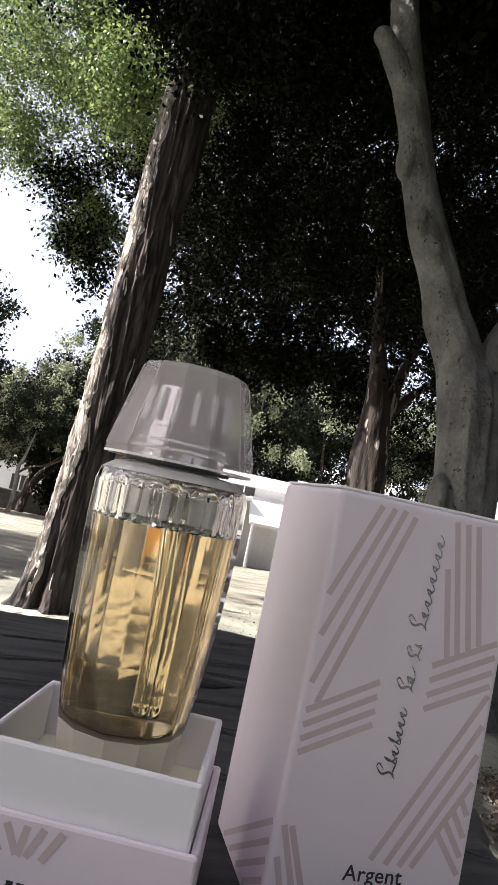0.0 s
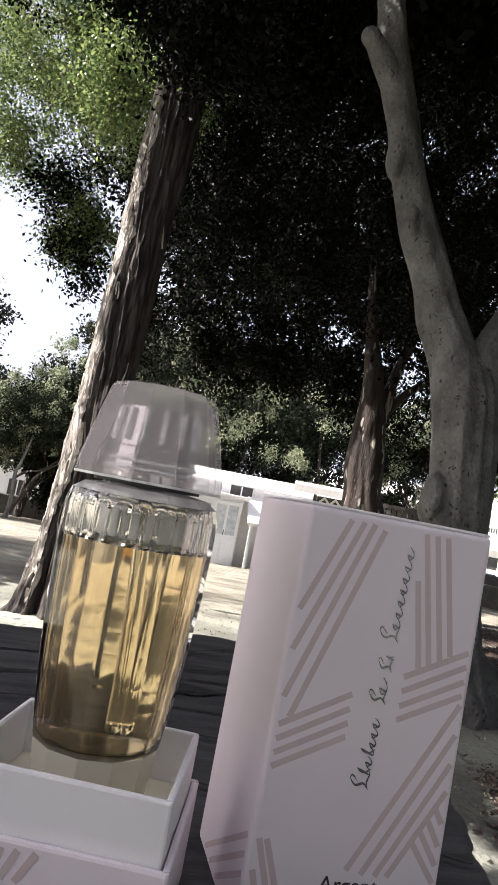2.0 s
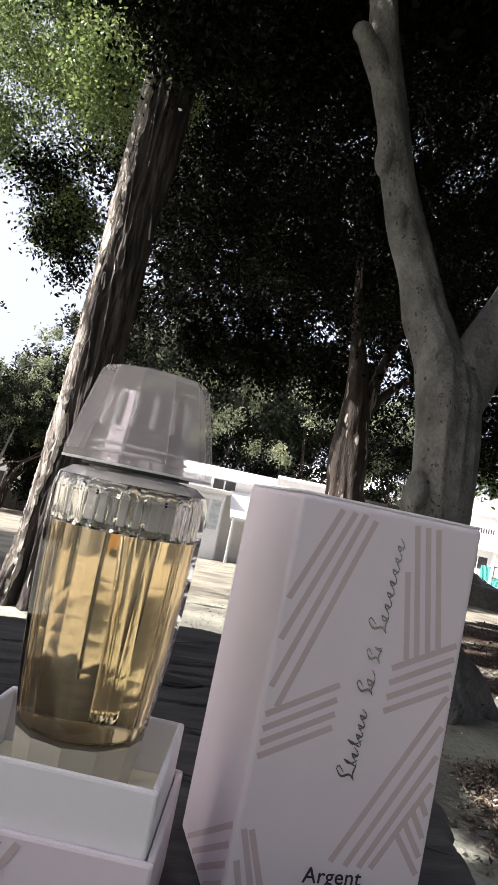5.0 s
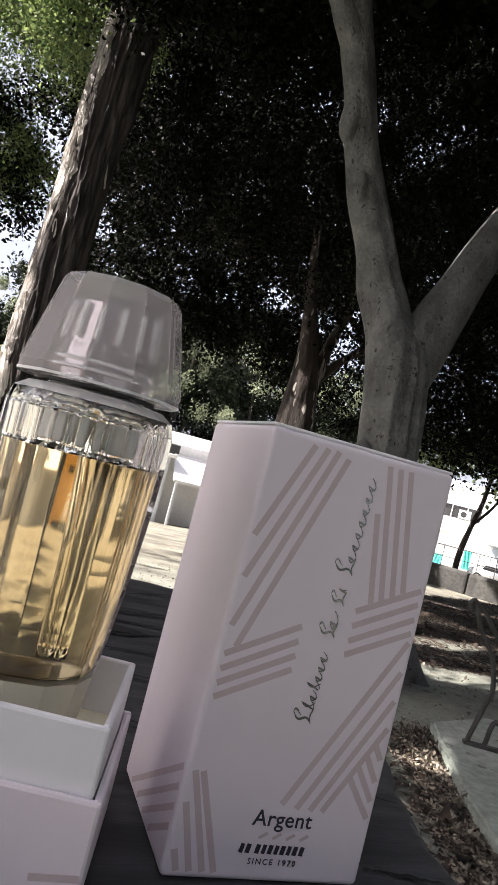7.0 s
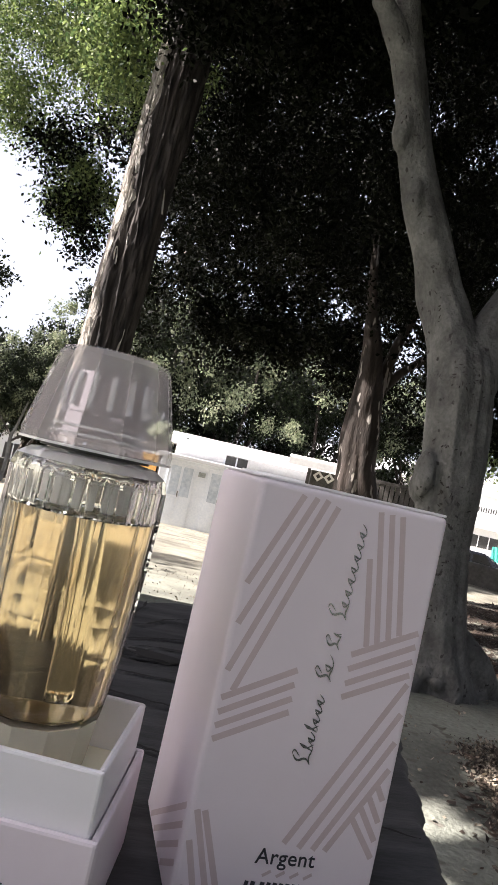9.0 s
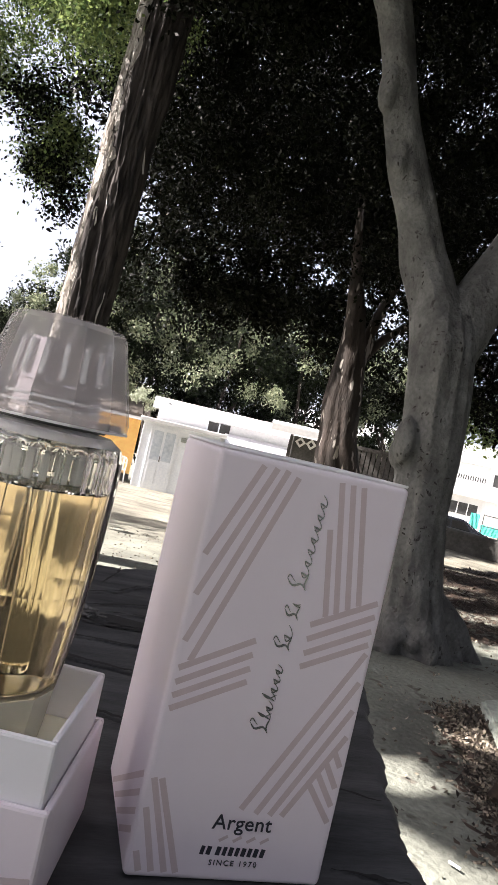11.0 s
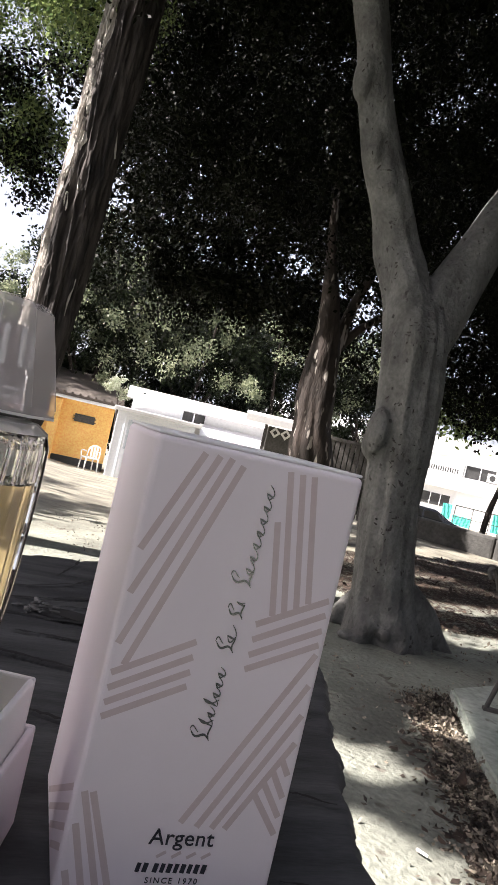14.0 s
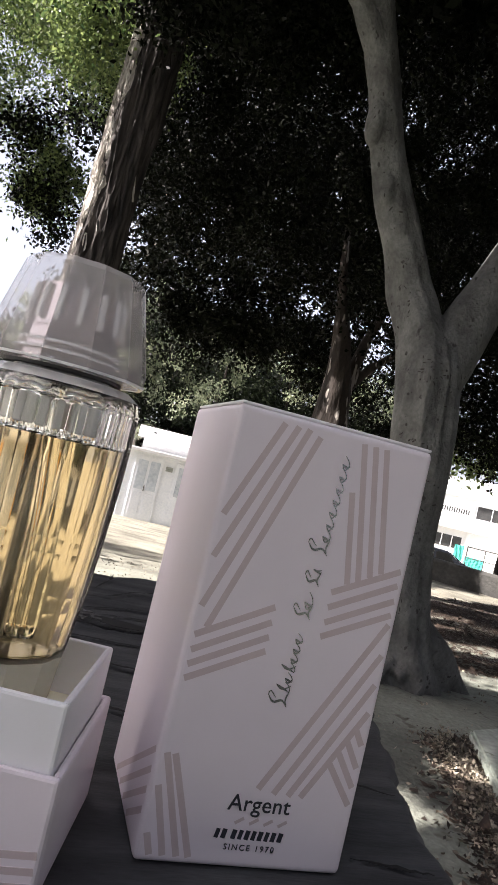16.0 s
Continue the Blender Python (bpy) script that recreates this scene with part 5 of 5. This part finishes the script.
def build_right_side():
    # low stone wall at the edge of the lawn
    a, b = Vector(polar(29, 14.5)), Vector(polar(49, 13.0))
    way = (b - a).normalized()
    wall = thing("low_wall", (a.x, a.y, -0.35), math.degrees(math.atan2(way.y, way.x)), "low dark stone wall along the lawn", "wall")
    rng = random.Random(3)
    x, length = 0.0, (b - a).length
    while x < length:
        w = rng.uniform(2.2, 3.4)
        part("stone", block((x, -0.15, 0), (min(x + w, length) - 0.01, 0.15, 0.52 + rng.uniform(-0.015, 0.015)), 0.05), STONE, wall)
        x += w
    # white two-storey building across the lower road
    o = polar(36, 68)
    house = thing("apartment_building", (o[0], o[1], -2.75), -36, "white two-storey building with dark window bands in full sun", "building")
    part("wall", block((-22, 0, -0.5), (3.2, 9, 8.2), 0.05), WHITE, house)
    for z0, z1, x0, x1, step in ((1.55, 2.65, -4.9, -2.1, 0.95), (1.2, 2.65, -9.5, -6.2, 0.95), (4.85, 5.30, -5.2, -1.8, 0.22), (4.7, 5.85, -1.35, 2.75, 1.4), (4.7, 5.85, -12.0, -6.0, 1.4)):
        win = part("window", block((x0, -0.06, z0), (x1, 0.05, z1), 0.02), DARK, house, "dark shaded window band")
        for k in range(int((x1 - x0) / step) + 1):
            part("mullion", block((x0 + step * k, -0.12, z0), (x0 + step * k + 0.09, -0.05, z1), 0.01), WHITE, win)
    for z, deep in ((3.30, 0.8), (4.45, 0.25), (6.4, 0.5)):
        part("ledge", block((-22.2, -deep, z), (3.4, 0.0, z + 0.2), 0.02), WHITE, house)
    for x in (-1.75, 3.1):
        part("pilaster", block((x, -0.2, -0.3), (x + 0.3, 0.0, 8.0), 0.02), WHITE, house)
    ac = part("air_conditioner", block((0.75, -0.6, 4.75), (1.85, -0.1, 5.55), 0.03), PLASTIC, house, "white air conditioner")
    bm = lathe([(0.0, 0.28), (0.03, 0.28)], 20)
    bmesh.ops.transform(bm, matrix=Matrix.Translation((1.2, -0.6, 5.15)) @ Matrix.Rotation(radians(90), 4, "X"), verts=bm.verts)
    part("fan_grille", bm, DARK, ac)
    # its neighbour, nearer, with a balcony whose recess shade is a flat dark slab
    o = polar(38.7, 62)
    near = thing("corner_house", (o[0], o[1], -2.65), -40, "white house with recessed dark balcony and shaded ground floor", "house")
    part("wall", block((0.2, 0, -0.5), (11, 8, 8.4), 0.05), WHITE, near)
    bal = part("balcony", block((1.5, -0.08, 5.9), (4.3, 0.05, 7.4), 0.03), DARK, near, "balcony, its shaded recess a flat dark slab")
    part("parapet", block((1.3, -0.5, 5.0), (4.6, -0.3, 5.95), 0.03), WHITE, bal)
    win = part("window", block((1.0, -0.06, 0.8), (3.0, 0.05, 2.9), 0.02), PANE, near, "grey shaded ground floor window")
    for k in range(3):
        part("mullion", block((1.0 + 0.66 * k, -0.10, 0.8), (1.08 + 0.66 * k, -0.05, 2.9), 0.01), WHITE, win)
    part("pillar", block((3.3, -1.2, -0.4), (3.9, -0.6, 3.0), 0.05), STONE, near, "grey gate pillar")
    part("canopy", block((0.6, -1.0, 3.0), (6.0, 0.0, 3.25), 0.03), WHITE, near)
    for az, el, w, h in ((34.2, -2.05, 0.75, 1.2), (35.45, -2.6, 1.5, 0.8), (38.0, -2.15, 0.6, 1.5)):
        o = polar(az, 58)
        z = 0.91 + 58 * math.tan(radians(el))
        cloth = thing("hanging_cloth", (o[0], o[1], z - h / 2), -az, "teal cloth hung on the railing of the white building", "cloth", "teal cloths")
        bm = bmesh.new()
        rows = [[bm.verts.new((w * (u / 8 - 0.5), 0.06 * math.sin(u * 1.9 + v), h * v / 4)) for u in range(9)] for v in range(5)]
        for p, q in zip(rows, rows[1:]):
            for k in range(8):
                bm.faces.new((p[k], p[k + 1], q[k + 1], q[k]))
        ext = bmesh.ops.extrude_face_region(bm, geom=bm.faces[:])
        bmesh.ops.translate(bm, vec=(0, 0.02, 0), verts=[v for v in ext["geom"] if isinstance(v, bmesh.types.BMVert)])
        part("fabric", bm, TEAL, cloth)
    o = polar(36.8, 57)
    fence = thing("railing", (o[0], o[1], -2.6), -36, "thin dark railing before the white building", "railing")
    part("rail", block((-2.0, -0.02, 2.05), (5.0, 0.03, 2.12), 0.005), IRON, fence)
    part("rail", block((-2.0, -0.02, 1.2), (5.0, 0.03, 1.26), 0.005), IRON, fence)
    for k in range(6):
        part("post", block((-2.0 + 1.35 * k, -0.03, 0), (-1.93 + 1.35 * k, 0.03, 2.15), 0.005), IRON, fence)
    # young tree at the wall
    o = Vector(polar(37.1, 14.9, -0.45))
    tree = thing("tree", tuple(o), 0, "young thin-stemmed leaning tree at the low wall", "tree")
    part("trunk", tube([(0, 0, -0.05), (0.02, 0, 0.8), (0.16, 0, 1.5), (0.32, 0, 2.1), (0.42, 0, 3.2)], [0.075, 0.062, 0.05, 0.045, 0.03], 10, 0.1, 0.0, 3.0), BARK_MID, tree)
    part("limb", tube([(0.16, 0, 1.5), (0.6, 0, 2.0), (0.9, 0, 2.6)], [0.035, 0.03, 0.02], 8), BARK_MID, tree)
    rng = np.random.default_rng(17)
    p = crown_points(rng, [(0.5, 0, 3.0, 1.5, 1.0, 0.7, 1.0), (-0.9, 0, 2.9, 0.9, 0.8, 0.5, 0.5), (1.8, 0, 2.8, 1.0, 0.8, 0.6, 0.5)], 6500, 0.18)
    quads("crown", blades(rng, p, 0.12), LEAF_SUN, tree)
    # far left: hedge and white houses
    a, b = Vector(polar(-12, 31)), Vector(polar(-1.5, 30))
    way = (b - a).normalized()
    hedge = thing("low_wall", (a.x, a.y, -1.75), math.degrees(math.atan2(way.y, way.x)), "low dark garden wall under far trees", "wall")
    for k in range(5):
        part("stone", block((1.15 * k, -0.2, 0), (1.15 * k + 1.14, 0.2, 1.0), 0.03), STONE, hedge)
    o = polar(-10, 46)
    far = thing("white_house", (o[0], o[1], -2.7), 6, "far white house with grey roof behind trees", "house")
    part("wall", block((0, 0, -0.5), (7.4, 6, 2.9), 0.03), WHITE, far)
    part("roof", block((-0.3, -0.4, 2.9), (7.7, 6.2, 3.2), 0.03), GREY_PAINT, far)
    for x in (1.0, 3.2, 5.4):
        win = part("window", block((x, -0.06, 1.0), (x + 1.1, 0.05, 2.1), 0.02), DARK, far, "dark window")
        part("mullion", block((x + 0.5, -0.1, 1.0), (x + 0.58, -0.05, 2.1), 0.005), WHITE, win)


def build_car(at, turn, z, paint, label):
    car = thing("car", (*at, z), turn, label, "car", "parked cars")
    bm = bmesh.new()
    side = [(-2.1, 0.28), (-2.12, 0.72), (-1.75, 0.88), (-1.15, 0.94), (-0.55, 1.40), (0.75, 1.44), (1.45, 0.98), (2.0, 0.90), (2.12, 0.55), (2.1, 0.28)]
    near = [bm.verts.new((x, -0.84 + 0.12 * max(0, zz - 0.9), zz)) for x, zz in side]
    far = [bm.verts.new((x, 0.84 - 0.12 * max(0, zz - 0.9), zz)) for x, zz in side]
    bm.faces.new(near)
    bm.faces.new(far[::-1])
    for k in range(len(side)):
        n = (k + 1) % len(side)
        bm.faces.new((near[n], near[k], far[k], far[n]))
    bmesh.ops.bevel(bm, geom=bm.edges[:], offset=0.07, segments=2, affect="EDGES")
    part("body", bm, paint, car, smooth=True)
    for s in (-1, 1):
        for x0, x1 in ((-0.85, 0.02), (0.10, 1.05)):
            bm = bmesh.new()
            pts = [(x0, 0.97), (x1, 0.97), (x1 - (0.25 if x1 > 0.5 else 0), 1.33), (x0 + (0.32 if x0 < 0 else 0), 1.33)]
            a = [bm.verts.new((x, s * 0.835, zz)) for x, zz in pts]
            b = [bm.verts.new((x, s * 0.79, zz)) for x, zz in pts]
            bm.faces.new(a)
            bm.faces.new(b[::-1])
            for k in range(4):
                bm.faces.new((a[k], b[k], b[(k + 1) % 4], a[(k + 1) % 4]))
            part("side_window", bm, CAR_DARK, car)
        for x in (-1.3, 1.3):
            bm = lathe([(-0.1, 0.20), (-0.1, 0.31), (0.1, 0.31), (0.1, 0.20)], 20)
            bmesh.ops.transform(bm, matrix=Matrix.Translation((x, s * 0.80, 0.31)) @ Matrix.Rotation(radians(90), 4, "X"), verts=bm.verts)
            wheel = part("wheel", bm, RUBBER, car)
            bm = lathe([(-0.11, 0.19), (0.11, 0.19)], 14)
            bmesh.ops.transform(bm, matrix=Matrix.Translation((x, s * 0.80, 0.31)) @ Matrix.Rotation(radians(90), 4, "X"), verts=bm.verts)
            part("rim", bm, SILVER, wheel)


def build_bench():
    p0, turn = (1.95, 2.40, 0.052), math.degrees(math.atan2(-0.109, 0.247))
    bench = thing("park_bench", p0, turn, "bare dark iron bench end frame on the concrete slab", "bench")
    part("side_frame", tube([(-0.10, 0, 0.53), (-0.112, 0, 0.56), (-0.09, 0, 0.57), (-0.05, 0, 0.47), (0.02, 0, 0.37), (0.052, 0, 0.25), (0.045, 0, 0.20), (0.0, 0, 0.02), (0.004, 0, 0.005), (0.065, 0, 0.005), (0.08, 0, 0.08), (0.095, 0, 0.115), (0.14, 0, 0.105), (0.42, 0, 0.09)],
                            [0.0105] * 14, 8, steps=4), IRON, bench)
    part("brace", tube([(0.13, 0, 0.11), (0.15, 0, 0.17), (0.14, 0, 0.24), (0.115, 0, 0.30), (0.07, 0, 0.40), (0.0, 0, 0.48), (-0.06, 0, 0.56)], [0.0095] * 7, 8), IRON, bench)
    part("foot_bar", block((-0.015, -0.016, -0.001), (0.46, 0.016, 0.014), 0.003), IRON, bench)
    part("seat_bar", tube([(0.05, 0, 0.28), (0.2, 0, 0.285), (0.45, 0, 0.27)], [0.008] * 3, 8), IRON, bench)
    part("front_leg", tube([(0.45, 0, 0.0), (0.44, 0, 0.15), (0.45, 0, 0.27)], [0.008] * 3, 8), IRON, bench)


def build_pale_shrub():
    o = (2.42, 22.6, -1.4)
    tree = thing("shrub", o, 0, "thin-stemmed shrub with a pale crown beside the orange shed", "shrub")
    part("trunk", tube([(0.1, 0, -0.1), (0.05, 0, 1.4), (-0.1, 0, 2.9)], [0.05, 0.04, 0.02], 10, 0.1), BARK_MID, tree)
    rng = np.random.default_rng(31)
    p = crown_points(rng, [(-0.15, 0, 3.05, 0.28, 0.25, 0.25, 1.0), (-0.42, 0, 2.95, 0.15, 0.2, 0.12, 0.4), (0.1, 0, 2.75, 0.18, 0.2, 0.15, 0.4)], 1500, 0.06)
    quads("crown", blades(rng, p, 0.07), LEAF_PALE, tree, "very pale small leaves")


def build_hedge():
    hedge = thing("hedge", (0, 29.5, -1.9), 0, "dense hedge behind the white house, darkened for shade", "hedge")
    rng = np.random.default_rng(41)
    for k in range(9):
        part("stem", tube([(-1.5 + 2.1 * k, 0, -0.2), (-1.4 + 2.1 * k, 0, 1.5), (-1.2 + 2.1 * k, 0.1, 3.0)], [0.09, 0.07, 0.04], 8, 0.1, 0, k), BARK_MID, hedge)
    blobs = [(-1.0 + 1.7 * k, 0, 2.6, 1.5, 1.0, 2.3 + 0.4 * math.sin(k * 2.1), 1.0) for k in range(11)]
    # shade lies in the dim foliage colour, sunlight in the pale sprays
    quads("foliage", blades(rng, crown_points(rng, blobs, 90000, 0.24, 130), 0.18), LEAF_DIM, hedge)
    quads("sunlit_spray", blades(rng, crown_points(rng, [(b[0], b[1] - 0.9, b[2], *b[3:]) for b in blobs], 7000, 0.17, 180), 0.10), LEAF_FAR_SUN, hedge, "sprays painted pale green for sunlight")


def build_leaning_tree():
    o = Vector((-2.42, 24.0, ground_z(-2.42, 24.0) + 0.02))
    tree = thing("tree", tuple(o), 0, "thin pale many-stemmed leaning tree before a low wall", "tree")
    part("trunk", tube([(-0.1, 0, -0.1), (0.0, 0, 0.15), (0.03, 0, 0.7), (0.0, 0, 1.5), (0.1, 0, 1.85), (0.3, 0, 2.8)], [0.12, 0.08, 0.07, 0.06, 0.05, 0.03], 12, 0.1, 0.05, 1.0), BARK_SMOOTH, tree, "pale slender stem")
    for k, (p, r) in enumerate(((((0.05, 0, 0.15), (0.35, 0, 0.85), (0.75, 0, 1.6), (1.3, 0, 2.05), (1.8, 0, 2.4)), 0.055), (((0.02, 0, 1.35), (0.35, 0, 1.62), (0.8, 0, 1.75), (1.25, 0, 2.15)), 0.045), (((0.0, 0, 1.5), (-0.3, 0, 1.9), (-0.7, 0, 2.3)), 0.04))):
        part("limb", tube(p, [r * (1 - 0.6 * i / (len(p) - 1)) for i in range(len(p))], 10, 0.1, 0.0, k), BARK_MID, tree)
    rng = np.random.default_rng(51)
    blobs = [(0.5, 0.2, 3.6, 1.3, 0.9, 1.1, 1.0), (-0.5, 0.2, 2.7, 0.9, 0.7, 0.5, 0.5), (1.4, 0.2, 3.0, 0.8, 0.7, 0.7, 0.5)]
    # dim leaves for shade, pale ones as painted sunlight
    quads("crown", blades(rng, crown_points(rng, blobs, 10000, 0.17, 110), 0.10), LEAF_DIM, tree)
    quads("sunlit_spray", blades(rng, crown_points(rng, blobs, 4000, 0.12, 70), 0.09), LEAF_FAR_SUN, tree, "sprays painted pale green for sunlight")


build_white_house()
build_leaning_tree()
build_hedge()
build_pale_shrub()
build_orange_shed()
c = polar(4.85, 23.0)
build_chair((c[0], c[1]), 200, ground_z(c[0], c[1]))
build_pavilion()
build_right_side()
c = polar(32.6, 34.0)
build_car((c[0], c[1]), 147, ground_z(c[0], c[1]), CAR_DARK, "dark parked car beyond the low wall")
c = polar(40.3, 59.0)
build_car((c[0], c[1]), 140, ground_z(c[0], c[1]), CAR_LIGHT, "silver parked car in the sun beyond the wall")
build_bench()


# ---- small things ----
def build_litter():
    rng = np.random.default_rng(5)
    n = 17000
    u, v = rng.uniform(0, 1, n), rng.normal(size=n)
    x = 1.27 + 0.62 * u + 0.085 * v
    y = 1.15 + 1.45 * u + 0.05 * rng.normal(size=n)
    more = rng.uniform((0.3, 1.2), (3.5, 6.5), (3500, 2))
    x, y = np.concatenate([x, more[:, 0]]), np.concatenate([y, more[:, 1]])
    keep = x < 1.16 + (y - 1.2) * 0.51 + 0.10
    keep |= np.arange(len(x)) >= n
    x, y = x[keep], y[keep]
    z = np.array([ground_z(a, b) + 0.018 * noise.noise(Vector((a * 1.3, b * 1.3, 0))) + 0.007 * noise.noise(Vector((a * 5, b * 5, 3))) + 0.008 for a, b in zip(x, y)])
    z += rng.uniform(0, 0.012, len(x))
    ob = quads("fallen_leaves", blades(rng, np.stack([x, y, z], 1), rng.uniform(0.008, 0.022, len(x)) * np.where(rng.uniform(size=len(x)) < 0.07, 1.7, 1.0), 0.30), LITTER)
    tagged(ob, "dry brown fallen leaves scattered on the earth", "leaves", kind="stuff")
    x, y = rng.uniform(2.3, 9.5, 120000), rng.uniform(3.85, 11.0, 120000)
    keep = np.sin(x * 0.9 + y * 2.3) + np.sin(y * 4.1 - x * 0.5) + rng.normal(size=len(x)) * 0.6 > -1.8
    # earth left pale along the low wall and thinly covered nearer the slab, to brighten the sunlit strips
    keep &= y < 8.0 + 0.55 * (x - 5.0) + 0.12 * rng.normal(size=len(x))
    keep &= (np.abs(y - 4.42 - 0.27 * (x - 2.5)) > 0.20) | (rng.uniform(size=len(x)) < 0.55)
    x, y = x[keep], y[keep]
    z = np.array([ground_z(a, b) + 0.018 * noise.noise(Vector((a * 1.3, b * 1.3, 0))) + 0.007 * noise.noise(Vector((a * 5, b * 5, 3))) + 0.006 for a, b in zip(x, y)])
    # rotting leaves under the dry ones along the slab
    u, v = rng.uniform(0, 1, 9000), rng.normal(size=9000)
    sx, sy = 1.30 + 0.62 * u + 0.09 * v, 1.15 + 1.45 * u
    near = sx < 1.16 + (sy - 1.2) * 0.51 + 0.12
    sx, sy = sx[near], sy[near]
    sz = np.array([ground_z(a, b) + 0.018 * noise.noise(Vector((a * 1.3, b * 1.3, 0))) + 0.007 * noise.noise(Vector((a * 5, b * 5, 3))) + 0.004 for a, b in zip(sx, sy)])
    x, y, z = np.concatenate([x, sx]), np.concatenate([y, sy]), np.concatenate([z, sz])
    ob = quads("leaf_mould", blades(rng, np.stack([x, y, z], 1), rng.uniform(0.025, 0.06, len(x)), 0.9), LITTER_DARK)
    tagged(ob, "dark brown leaf mould under the shaded trees", "leaves", kind="stuff")


build_litter()
butt = thing("cigarette_butt", (1.09, 1.49, 0.012), 120, "white cigarette end lying on the bare earth", "litter")
part("paper", tube([(-0.014, 0, 0.004), (0.008, 0, 0.004)], [0.004, 0.004], 10), PLASTIC, butt)
part("filter", tube([(0.008, 0, 0.004), (0.018, 0, 0.004)], [0.0042, 0.0042], 10), CARD, butt)
